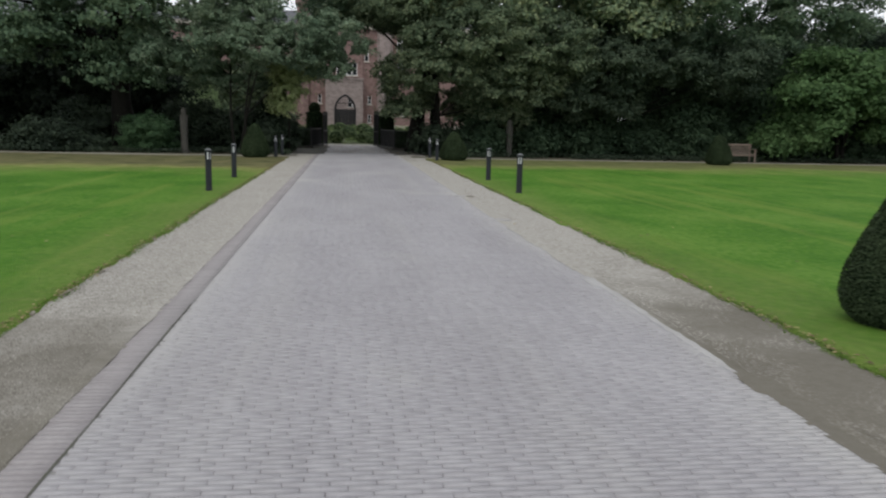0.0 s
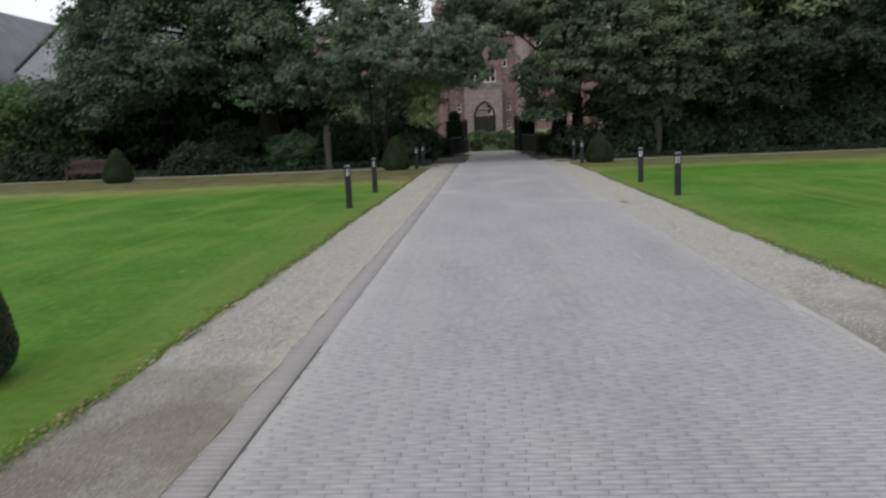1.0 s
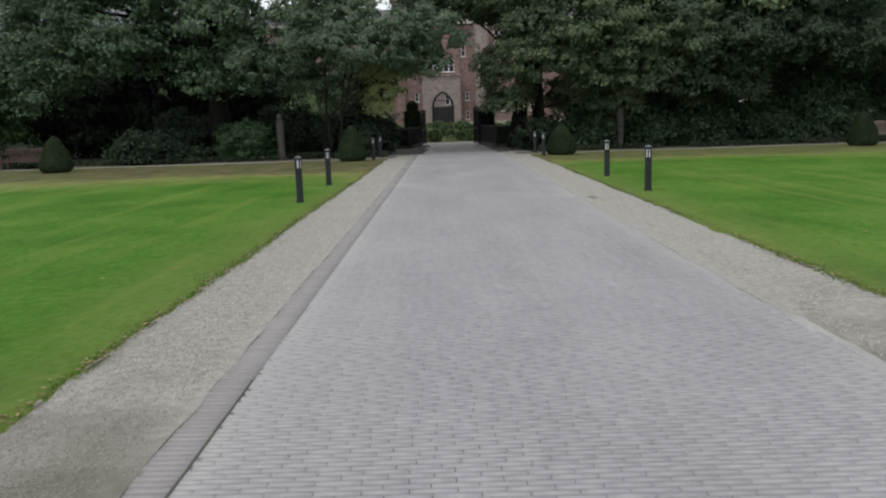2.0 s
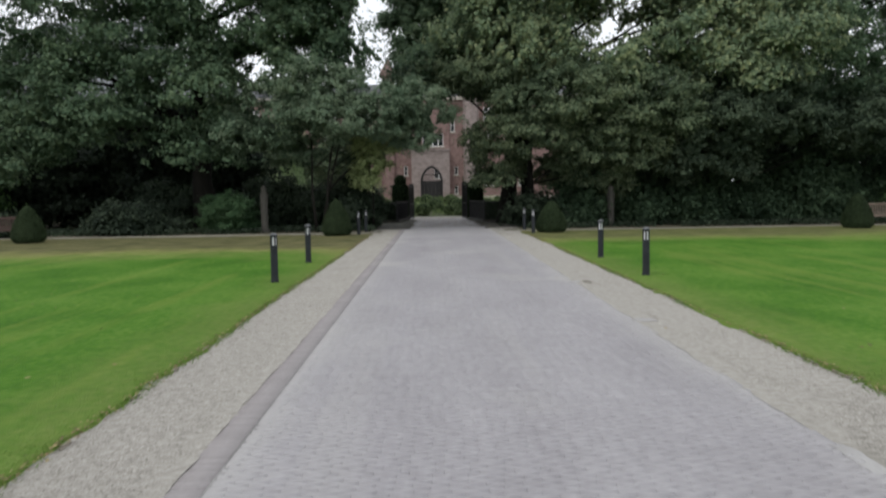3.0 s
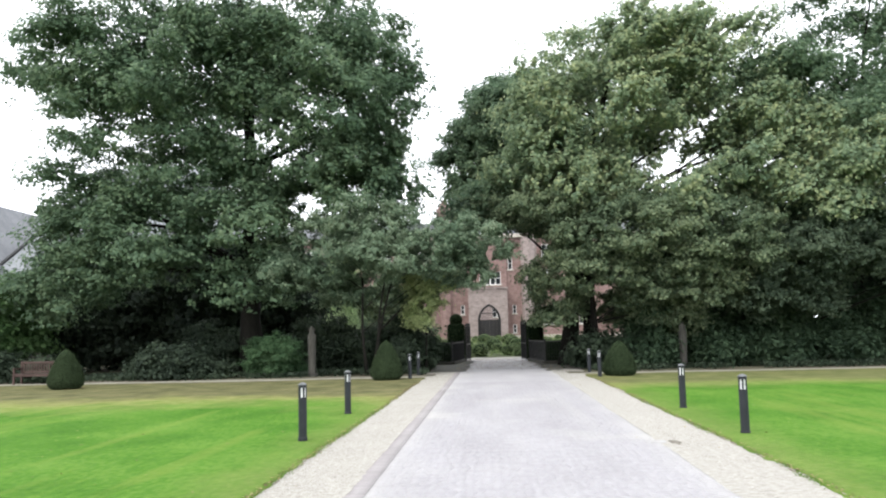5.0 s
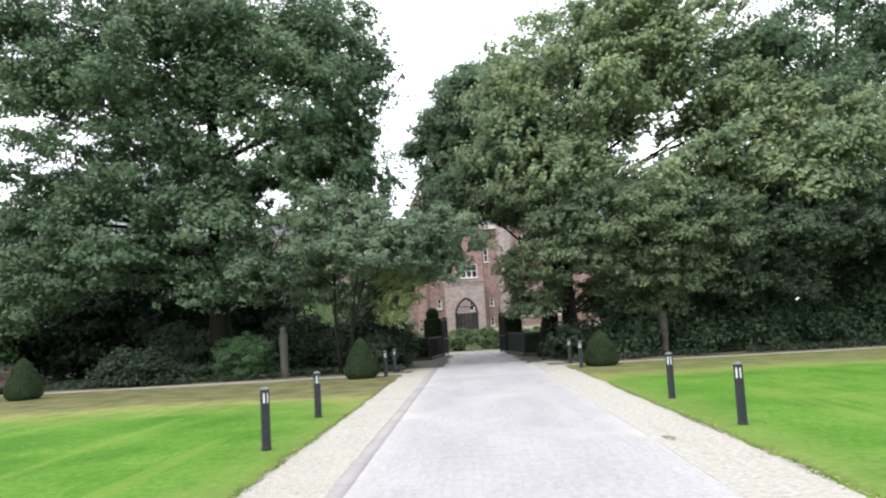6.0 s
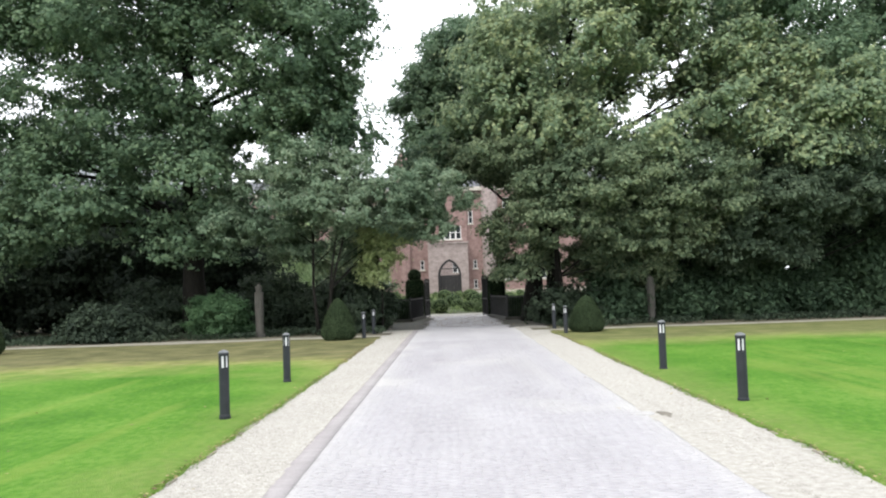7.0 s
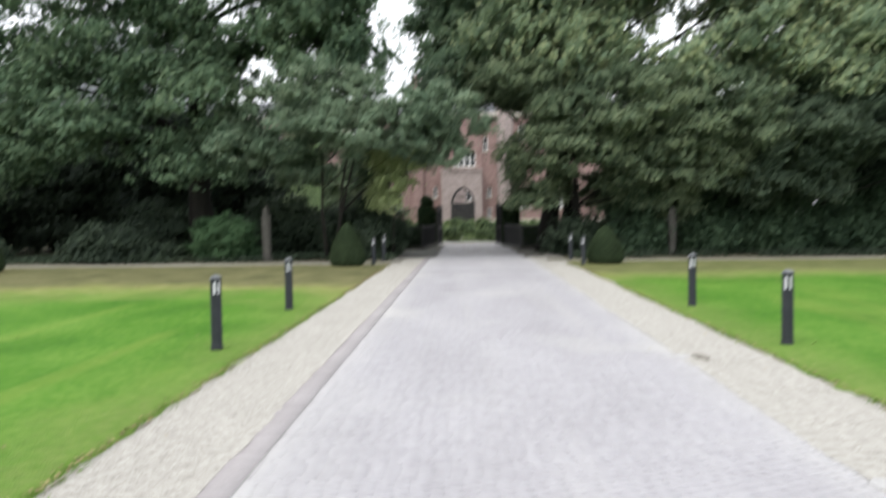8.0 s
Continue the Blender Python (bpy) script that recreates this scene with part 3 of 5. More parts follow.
tagged(lawn("lawn_west", GL, -1, -12, 34.85, 7), "bright green mown lawn with faint mowing stripes", "lawn", kind="structure")
tagged(lawn("lawn_east", GR, 1, -12, 35.25, 8, M_LAWN_E), "bright green mown lawn with faint mowing stripes", "lawn", kind="structure")
tagged(sheet("side_path_west", -70, GL, 34.8, 36.2, 0.015, 60, 4, M_PATH, 0.01, 0.6, 11), "narrow pale gravel path at the wood's edge", "path", kind="structure")
tagged(sheet("side_path_east", GR, 70, 35.2, 36.4, 0.015, 60, 4, M_PATH, 0.01, 0.6, 12), "narrow pale gravel path at the wood's edge", "path", kind="structure")
tagged(sheet("woodland_floor_west", -70, -2.2, 36.2, 56, 0.0, 60, 20, M_EARTH, 0.03, 0.3, 14), "dark leaf-strewn earth under the trees", "ground", kind="structure")
tagged(sheet("woodland_floor_east", 3.0, 70, 36.4, 56, 0.0, 60, 20, M_EARTH, 0.03, 0.3, 15), "dark leaf-strewn earth under the trees", "ground", kind="structure")
# dark sheets lapping onto the drive: soil, widened to stand for tree shade
for x0, x1, seed in ((GL - 0.3, RX0 + 0.22, 14), (RX1 - 0.22, GR + 0.3, 15)):
    tagged(sheet("shaded_soil_edge", x0, x1, 38.6, 53.8, 0.022, 8, 160, M_SOILSHADE, 0.006, 1.1, seed, ragged=0.2, sink=1.8), "dark soil and leaf litter along the drive at the gate, tree shade in its colour", "soil", kind="structure")
tagged(sheet("forecourt", -7, 8, DRIVE_END, 57.5, 0.0, 20, 4, M_GRAVEL, 0.01, 0.6, 13), "pale gravel forecourt before the garden", "path", kind="structure")


# ---- bollards ----
def bollard():
    root = tagged(new("bollard_light"), "slim dark grey metal bollard light standing in the grass", "bollard", "bollards along the drive")
    r = 0.068
    part("post", lathe(bmesh.new(), [(r, -0.04), (r, 0.66), (r - 0.006, 0.665)], 20), M_METAL, root, smooth=False)
    part("collar", lathe(bmesh.new(), [(r + 0.008, -0.04), (r + 0.008, 0.03), (r + 0.002, 0.04)], 20), M_METAL, root)
    part("lens", lathe(bmesh.new(), [(r - 0.016, 0.66), (r - 0.016, 0.82)], 20), M_LENS, root, "frosted white lamp glass")
    for i in range(6):
        a = math.pi * 2 * (i + 0.5) / 6
        bm = boxed(-0.014, 0.014, -0.006, 0.006, 0.655, 0.825)
        bm.transform(Matrix.Rotation(a, 4, "Z") @ Matrix.Translation((0, -(r - 0.008), 0)))
        part("bar", bm, M_METAL, root)
    part("head", lathe(bmesh.new(), [(r, 0.82), (r, 0.855), (r - 0.004, 0.86)], 20), M_METAL, root)
    part("cap", lathe(bmesh.new(), [(r + 0.003, 0.86), (r, 0.872), (0.035, 0.893), (0.01, 0.9)], 20), M_CAP, root, "weathered conical cap")
    return root


first = bollard()
first.location = (-2.955, 17.74, 0.03)
for x, y, a in ((3.945, 17.72, 14), (-2.957, 21.78, 9), (3.938, 21.74, 21), (-2.93, 34.3, 5), (3.80, 33.4, 11), (-2.88, 37.2, 3), (3.82, 36.6, 8)):
    copy_thing(first, pose(x, y, 0.03, 0, 0, a))


# ---- topiary ----
def topiary_cone(x, y, height, width, seed, leaf=0.035, count=9000, label="", blunt=0.25):
    root = tagged(new("topiary_cone"), label or "clipped dark green yew cone standing on the lawn", "topiary", "clipped cones")
    root.location = (x, y, 0.0)
    rng = random.Random(seed)
    prof = [(width * 0.36, 0.02), (width * 0.47, 0.10 * height), (width * 0.5, 0.2 * height), (width * 0.46, 0.36 * height), (width * 0.385, 0.55 * height),
            (width * 0.27, 0.74 * height), (width * 0.16 + blunt * 0.06, 0.89 * height), (width * 0.05 + blunt * 0.06, 0.97 * height), (0.012, height)]
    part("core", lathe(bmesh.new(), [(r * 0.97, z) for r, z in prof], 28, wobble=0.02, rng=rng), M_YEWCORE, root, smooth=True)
    nr = np.random.RandomState(seed)
    zs, rs = np.array([p[1] for p in prof]), np.array([p[0] for p in prof])
    z = nr.uniform(0.02, height, count * 2)
    r = np.interp(z, zs, rs)
    keep = nr.uniform(0, width * 0.5, count * 2) < r + 0.03
    z, r = z[keep], r[keep]
    a = nr.uniform(0, 2 * math.pi, len(z))
    d = np.stack([np.cos(a), np.sin(a), np.full(len(a), 0.3)], 1)
    rad = r * (1 + 0.02 * field(np.stack([np.cos(a) * r, np.sin(a) * r, z], 1), 2.5, seed)) + nr.uniform(-0.01, 0.018, len(z))
    c = np.stack([np.cos(a) * rad, np.sin(a) * rad, z], 1)
    v, f = leaves(c, d, leaf, nr, up=0.2, spread=0.5)
    np_part("foliage", v, f, M_YEW, root)
    return root


topiary_cone(-3.74, 33.94, 1.43, 1.15, 21)
topiary_cone(4.57, 33.94, 1.25, 1.18, 22)
topiary_cone(-14.82, 32.4, 1.40, 1.2, 23)
topiary_cone(16.27, 33.5, 1.36, 1.15, 24)
topiary_cone(4.55, 5.6, 1.25, 1.0, 25, 0.024, 15000)
topiary_cone(-3.66, 5.75, 1.25, 0.95, 26, 0.024, 15000)


# ---- trees ----
tree("oak_tree", (-10.7, 41.0, 0), [
    (-11.5, 41.5, 12.0, 6.6, 5.0, 5.5), (-7.5, 40.0, 12.5, 4.2, 4.0, 5.0), (-15.2, 40.5, 11.5, 4.4, 4.5, 4.5), (-10.5, 41.0, 17.0, 5.0, 4.5, 3.5),
    (-14.5, 39.3, 6.0, 4.0, 3.0, 2.4), (-10.5, 38.6, 6.2, 3.0, 2.5, 1.8), (-10.2, 37.6, 4.1, 1.8, 1.2, 0.9), (-17.2, 40.2, 5.8, 2.8, 2.6, 2.3), (-6.0, 40.5, 8.5, 3.0, 3.0, 2.4), (-19.2, 39.6, 3.9, 2.2, 1.8, 1.7), (-18.9, 40.6, 8.6, 2.3, 2.4, 1.5), (-17.0, 41.0, 14.8, 3.8, 4.0, 3.4), (-5.1, 40.0, 8.9, 1.6, 2.0, 1.6), (-4.6, 40.0, 12.0, 1.9, 2.0, 2.4), (-5.0, 40.0, 14.6, 1.9, 2.0, 2.0),
    (-19.5, 41.0, 14.5, 3.0, 3.5, 2.2), (-10.0, 39.2, 10.2, 1.7, 1.4, 2.4), (-10.2, 39.4, 13.4, 1.6, 1.4, 1.8)],
    M_OAK, 31, "huge old oak with a dense dark green crown", trunk_r=0.5, limbs=40, leaf=0.17, boughs=0.5, size=0.8, flat=0.7, gap=-0.95, carve=-0.5, inner=0.006, limit=350000,
    openings=[(-17.4, 11.0, 0.8, 0.55), (-19.9, 10.2, 0.6, 0.7), (-18.7, 14.6, 0.8, 0.6), (-8.0, 7.6, 0.9, 0.7), (-13.7, 9.6, 0.7, 0.7), (-14.4, 14.5, 0.9, 0.8), (-5.6, 8.0, 0.5, 0.6)])
tree("hawthorn_tree", (-4.9, 38.3, 0), [
    (-6.6, 38.0, 5.0, 2.4, 2.0, 1.3), (-4.2, 37.6, 5.2, 2.2, 2.0, 1.4), (-5.3, 38.2, 6.6, 2.3, 2.0, 1.0), (-2.4, 37.6, 5.2, 1.8, 1.6, 1.0), (-8.4, 38.2, 4.3, 1.5, 1.5, 0.9),
    (-0.9, 37.6, 5.8, 1.5, 1.3, 0.8), (-3.5, 41.5, 4.0, 1.5, 1.3, 1.3), (-2.2, 41.5, 5.0, 1.4, 1.3, 1.1), (-6.4, 40.5, 3.6, 1.2, 1.2, 0.7), (-1.6, 38.5, 4.4, 1.3, 1.2, 0.8), (-0.5, 38.2, 5.0, 1.1, 1.0, 0.7), (-7.6, 38.5, 4.0, 1.4, 1.2, 0.8), (-6.1, 38.8, 3.7, 1.2, 1.1, 0.6), (0.2, 38.4, 4.95, 0.9, 0.9, 0.5), (-0.75, 38.2, 4.1, 0.8, 0.8, 0.5), (0.05, 38.3, 4.2, 0.35, 0.4, 0.5), (-0.6, 39.6, 4.75, 1.4, 1.2, 0.6), (-1.4, 40.6, 4.6, 1.2, 1.3, 0.7), (0.3, 40.5, 5.4, 0.9, 1.1, 0.6), (0.1, 40.3, 4.6, 0.7, 0.8, 0.5), (-0.7, 40.4, 4.3, 0.7, 0.8, 0.4), (-0.4, 39.2, 3.7, 0.14, 0.2, 0.4)],
    M_HAW, 32, "spreading small tree with layered green foliage", trunk_r=0.065, stems=3, limbs=22, leaf=0.105, boughs=2.0, size=0.38, flat=0.34, gap=-0.55, carve=-0.5, loose=0.7, inner=0.015, limit=150000)
tree("young_birch", (-2.75, 39.6, 0), [(-2.7, 39.6, 3.5, 0.9, 0.7, 0.9), (-2.0, 39.6, 4.0, 0.8, 0.7, 0.6), (-3.0, 39.6, 2.6, 0.6, 0.6, 0.6)],
     M_BIRCH, 33, "slender young tree with light yellow-green leaves", trunk_r=0.05, limbs=8, leaf=0.12, boughs=1.8, size=0.36, gap=-0.8, limit=15000)
tree("maple_tree", (3.7, 43.6, 0), [
    (6.0, 42.0, 11.5, 5.0, 4.5, 4.4), (3.8, 41.5, 8.6, 3.4, 3.2, 2.6), (10.0, 41.5, 12.0, 4.2, 4.0, 3.6), (8.0, 41.0, 14.5, 3.2, 3.0, 1.9), (12.5, 39.5, 9.0, 3.4, 3.0, 2.4),
    (9.0, 39.5, 8.0, 3.5, 2.5, 1.8), (15.4, 38.6, 8.5, 2.6, 2.2, 2.1), (14.0, 38.2, 6.6, 1.8, 1.4, 0.9)],
    M_MAPLE, 34, "broad maple with yellowish green foliage", trunk_r=0.42, limbs=34, leaf=0.17, boughs=0.5, size=0.75, flat=0.7, gap=-0.6, carve=-0.32, limit=290000,
    openings=[(8.6, 9.0, 0.9, 0.7), (9.2, 10.5, 0.6, 0.8), (7.2, 9.8, 0.9, 0.6), (10.3, 9.3, 0.8, 0.5), (6.6, 8.7, 0.5, 0.4), (7.9, 8.1, 0.5, 0.5)])
tree("beech_tree", (5.5, 50.0, 0), [(1.8, 52.0, 13.3, 3.4, 3.5, 4.3), (0.0, 52.0, 10.5, 2.6, 2.6, 2.6), (5.0, 52.0, 12.0, 3.5, 3.2, 4.5), (3.9, 47.0, 7.6, 2.0, 2.2, 1.3), (0.8, 49.5, 8.8, 2.0, 1.5, 1.2), (1.2, 47.0, 7.9, 1.3, 1.2, 0.6), (1.2, 45.5, 8.0, 2.8, 3.0, 1.0), (-0.2, 44.5, 7.3, 1.3, 2.4, 0.8), (3.2, 46.0, 8.6, 2.5, 3.0, 1.2)],
     M_OAK, 35, "tall dark green tree behind the gate", trunk_r=0.3, limbs=18, leaf=0.19, boughs=0.5, size=0.8, flat=0.7, gap=-1.0, carve=-0.8, limit=230000)
tree("lime_tree", (17.5, 44.0, 0), [(17.5, 44.0, 13.5, 3.6, 3.5, 5.0), (16.5, 41.0, 7.5, 3.6, 3.2, 2.6), (21.0, 43.0, 10.0, 4.0, 3.5, 5.0), (15.5, 40.0, 9.8, 3.0, 2.6, 1.8), (26.0, 43.0, 9.0, 4.0, 3.5, 5.0), (21.5, 43.0, 15.5, 3.4, 3.4, 3.4), (26.0, 43.0, 14.0, 4.0, 3.5, 4.5), (13.4, 40.4, 12.6, 2.3, 2.0, 1.5)],
     M_OAK, 36, "tall green tree with a dark trunk", trunk_r=0.3, limbs=26, leaf=0.17, boughs=0.45, size=0.75, flat=0.7, gap=-0.6, carve=-0.3, limit=270000,
     openings=[(15.2, 15.8, 1.0, 1.4), (16.9, 14.0, 0.7, 0.8), (18.9, 15.2, 0.7, 1.2), (14.8, 13.9, 0.5, 0.6), (19.8, 12.6, 0.6, 0.9)])
tree("hornbeam_tree", (4.6, 40.6, 0), [
    (4.3, 38.6, 4.9, 1.7, 1.9, 1.6), (6.6, 38.3, 5.6, 2.6, 2.2, 1.7), (9.8, 38.3, 5.2, 2.6, 2.2, 1.7), (3.1, 40.5, 4.0, 1.3, 1.3, 1.5), (8.0, 38.6, 3.6, 2.6, 1.6, 1.0), (2.9, 42.5, 3.0, 0.9, 0.9, 1.0), (2.6, 40.2, 3.2, 0.6, 0.6, 0.7), (2.9, 40.0, 2.3, 0.6, 0.6, 0.7),
    (2.6, 41.0, 7.1, 2.0, 2.5, 0.7), (0.5, 43.2, 7.4, 2.2, 2.2, 0.7), (3.0, 44.0, 7.2, 2.2, 2.6, 0.9), (8.0, 40.0, 2.2, 1.4, 1.0, 1.0), (6.3, 40.4, 2.9, 1.0, 1.0, 0.8), (4.7, 42.2, 2.9, 0.7, 0.8, 0.7), (5.7, 42.2, 2.5, 0.9, 0.8, 0.8)],
    M_MIDLEAF, 37, "spreading small tree with layered green foliage", trunk_r=0.14, stems=2, limbs=6, leaf=0.12, boughs=2.2, size=0.36, flat=0.42, gap=-0.8, carve=-0.6, loose=0.62, limit=235000)
# hornbeam's dim right part, split off as a tree with shade in its leaf colour
tree("holm_oak", (13.4, 40.8, 0), [(12.8, 38.5, 4.6, 2.2, 2.0, 1.6), (16.0, 38.8, 5.0, 2.2, 2.0, 1.6), (12.0, 39.0, 3.0, 2.6, 1.6, 1.0), (14.5, 39.2, 6.4, 2.0, 1.8, 1.0), (19.0, 39.2, 4.6, 2.2, 1.8, 1.6)],
     M_SHADEHORN, 40, "dense right part of the layered small tree, its shade put into dark green leaves", trunk_r=0.14, stems=2, limbs=6, leaf=0.13, boughs=1.8, size=0.42, flat=0.45, gap=-0.8, carve=-0.6, loose=0.6, limit=110000)
tree("chestnut_tree", (-27.0, 43.0, 0), [(-26.0, 42.0, 2.6, 5.0, 3.0, 2.3), (-24.0, 40.0, 2.5, 3.5, 2.5, 2.0), (-32.0, 43.0, 3.0, 4.0, 3.0, 2.6)],
     M_FRESH, 38, "low broad tree with fresh green leaves", trunk_r=0.2, limbs=8, leaf=0.2, boughs=0.4, size=0.8, gap=-1.2, limit=60000)
tree("hazel_tree", (25.5, 39.0, 0), [(25.0, 38.2, 3.0, 3.2, 2.0, 2.6), (29.0, 38.5, 3.2, 3.0, 2.0, 2.8), (22.5, 38.4, 1.6, 1.6, 1.4, 1.4)],
     M_FRESH, 39, "bushy tree with fresh green leaves", trunk_r=0.12, stems=2, limbs=8, leaf=0.2, boughs=0.6, size=0.75, flat=0.3, gap=-0.9, limit=60000)


def willow(x, y):
    root = tagged(new("weeping_willow"), "weeping willow with pale green hanging strands", "tree")
    rng = np.random.RandomState(77)
    n = 240
    a, r = rng.uniform(0, 6.28, n), 1.3 * np.sqrt(rng.uniform(0.1, 1, n))
    top = 7.0 - 0.5 * r * r + rng.uniform(-0.5, 0.5, n)
    low = rng.uniform(0.8, 2.2, n)
    u = np.linspace(0, 1, 34)
    z = top[:, None] + (low - top)[:, None] * u
    px = x + (np.cos(a) * r)[:, None] + 0.12 * np.sin(u * 7 + a[:, None]) + rng.normal(0, 0.06, z.shape)
    py = y + (np.sin(a) * r)[:, None] + rng.normal(0, 0.06, z.shape)
    c = np.stack([px.ravel(), py.ravel(), z.ravel()], 1)
    m = len(c)
    turn, tilt = rng.uniform(0, 6.28, m), rng.normal(0, 0.05, (m, 2))
    side = np.stack([np.cos(turn) * 0.035, np.sin(turn) * 0.035, np.zeros(m)], 1)
    down = np.stack([tilt[:, 0], tilt[:, 1], np.full(m, 0.17)], 1)
    v = np.stack([c - side * 0.4 + down, c + side - down * 0.2, c + side * 0.4 - down, c - side - down * 0.1], 1).reshape(-1, 3)
    f = np.arange(4 * m).reshape(-1, 4)
    np_part("foliage", v, f, M_WILLOW, root)
    bm = bmesh.new()
    tube(bm, [(x, y, 0), (x + 0.2, y, 3), (x, y + 0.2, 6), (x + 0.3, y, 8.2)], [0.4, 0.3, 0.22, 0.08], 10)
    part("trunk", bm, M_SHADEBARK, root, smooth=True)


willow(-10.4, 60.0)

# ---- shrubs and the wood behind ----
bush("laurel_bush", [(-8.95, 38.0, 0.85, 1.25, 1.0, 0.95)], M_LAUREL, 41, "rounded green laurel bush", leaf=0.08, boughs=9.0, size=0.2, flat=0.9, loose=0.05, limit=42000, inner=0.3, carve=-3)
rnd = random.Random(5)
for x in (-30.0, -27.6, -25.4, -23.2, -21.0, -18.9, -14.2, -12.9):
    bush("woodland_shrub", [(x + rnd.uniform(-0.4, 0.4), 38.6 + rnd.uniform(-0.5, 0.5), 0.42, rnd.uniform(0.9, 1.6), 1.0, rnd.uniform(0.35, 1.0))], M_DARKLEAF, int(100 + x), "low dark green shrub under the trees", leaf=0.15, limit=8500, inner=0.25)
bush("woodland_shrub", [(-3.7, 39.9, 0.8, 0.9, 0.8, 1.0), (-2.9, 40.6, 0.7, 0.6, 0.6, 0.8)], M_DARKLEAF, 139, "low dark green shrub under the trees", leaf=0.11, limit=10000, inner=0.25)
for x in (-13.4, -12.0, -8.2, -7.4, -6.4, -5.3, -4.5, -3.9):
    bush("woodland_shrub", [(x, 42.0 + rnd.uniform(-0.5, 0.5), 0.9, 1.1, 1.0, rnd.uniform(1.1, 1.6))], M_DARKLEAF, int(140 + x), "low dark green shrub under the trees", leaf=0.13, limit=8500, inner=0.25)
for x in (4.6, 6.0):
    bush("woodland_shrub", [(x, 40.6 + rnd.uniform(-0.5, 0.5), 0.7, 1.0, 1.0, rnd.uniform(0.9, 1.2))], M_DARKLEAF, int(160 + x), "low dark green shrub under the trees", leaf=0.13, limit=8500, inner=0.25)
for x in np.arange(7.0, 32, 2.1):
    bush("rhododendron", [(x + rnd.uniform(-0.4, 0.4), 41.0 + rnd.uniform(-0.6, 0.6), 1.5, 1.7, 1.4, rnd.uniform(1.7, 2.6)), (x + rnd.uniform(-0.9, 0.9), 39.6, 0.6, 1.2, 0.9, rnd.uniform(0.7, 1.1))],
         M_RHODO, int(200 + x), "dense dark evergreen shrub at the wood's edge", leaf=0.2, aspect=0.45, limit=12000, inner=0.25)


def woods(name, x0, x1, y, top, seed, limit, material=None):
    rng = np.random.RandomState(seed)
    lobes = [(x + rng.uniform(-1, 1), y + rng.uniform(-2, 2), top * rng.uniform(0.36, 0.6), 3.4, 2.5, top * rng.uniform(0.34, 0.46)) for x in np.arange(x0, x1, 2.6)]
    # default leaf colour already holds the deep shade inside the wood
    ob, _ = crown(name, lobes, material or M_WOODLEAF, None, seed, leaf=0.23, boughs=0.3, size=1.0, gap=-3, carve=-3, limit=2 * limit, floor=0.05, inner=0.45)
    return tagged(ob, "dense dark wood behind the lawn", "trees", kind="stuff")


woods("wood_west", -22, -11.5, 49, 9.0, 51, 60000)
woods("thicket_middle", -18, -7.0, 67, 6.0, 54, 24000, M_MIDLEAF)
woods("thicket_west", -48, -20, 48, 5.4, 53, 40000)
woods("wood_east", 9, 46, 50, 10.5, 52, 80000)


def ground_cover(name, x0, x1, y0, y1, count, seed):
    rng = np.random.RandomState(seed)
    c = np.stack([rng.uniform(x0, x1, count), y0 + (y1 - y0) * rng.uniform(0, 1, count) ** 0.8, rng.uniform(0.02, 0.22, count)], 1)
    c = c[field(c, 0.5, seed) > -0.5]
    v, f = leaves(c, rng.normal(0, 0.4, c.shape), 0.13, rng, up=0.8)
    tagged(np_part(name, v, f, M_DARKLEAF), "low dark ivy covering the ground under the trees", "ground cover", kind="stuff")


ground_cover("ivy_west", -30, -2.6, 36.8, 41, 22000, 61)
ground_cover("ivy_east", 4.2, 30, 37.2, 41, 22000, 62)


# ---- stone pillars and benches ----
def stone_pillar(x, y, h, seed):
    rng = random.Random(seed)
    bm = bmesh.new()
    for z0, z1, a, b in ((0, 0.14, 0.22, 0.22), (0.14, h - 0.4, 0.14, 0.17), (h - 0.4, h - 0.33, 0.18, 0.18), (h - 0.33, h - 0.08, 0.11, 0.13), (h - 0.08, h, 0.08, 0.05)):
        r = bmesh.ops.create_cone(bm, cap_ends=True, segments=10, radius1=a, radius2=b, depth=z1 - z0, matrix=Matrix.Translation((0, 0, (z0 + z1) / 2)))
    for v in bm.verts:
        v.co.x += rng.uniform(-0.01, 0.01)
        v.co.y += rng.uniform(-0.01, 0.01)
    ob = tagged(part("stone_pillar", bm, M_STONE), "weathered grey stone pillar among the shrubs", "pillar", "stone pillars")
    ob.location = (x, y, 0)


stone_pillar(-7.28, 37.6, 2.05, 1)
stone_pillar(8.0, 39.0, 1.85, 2)


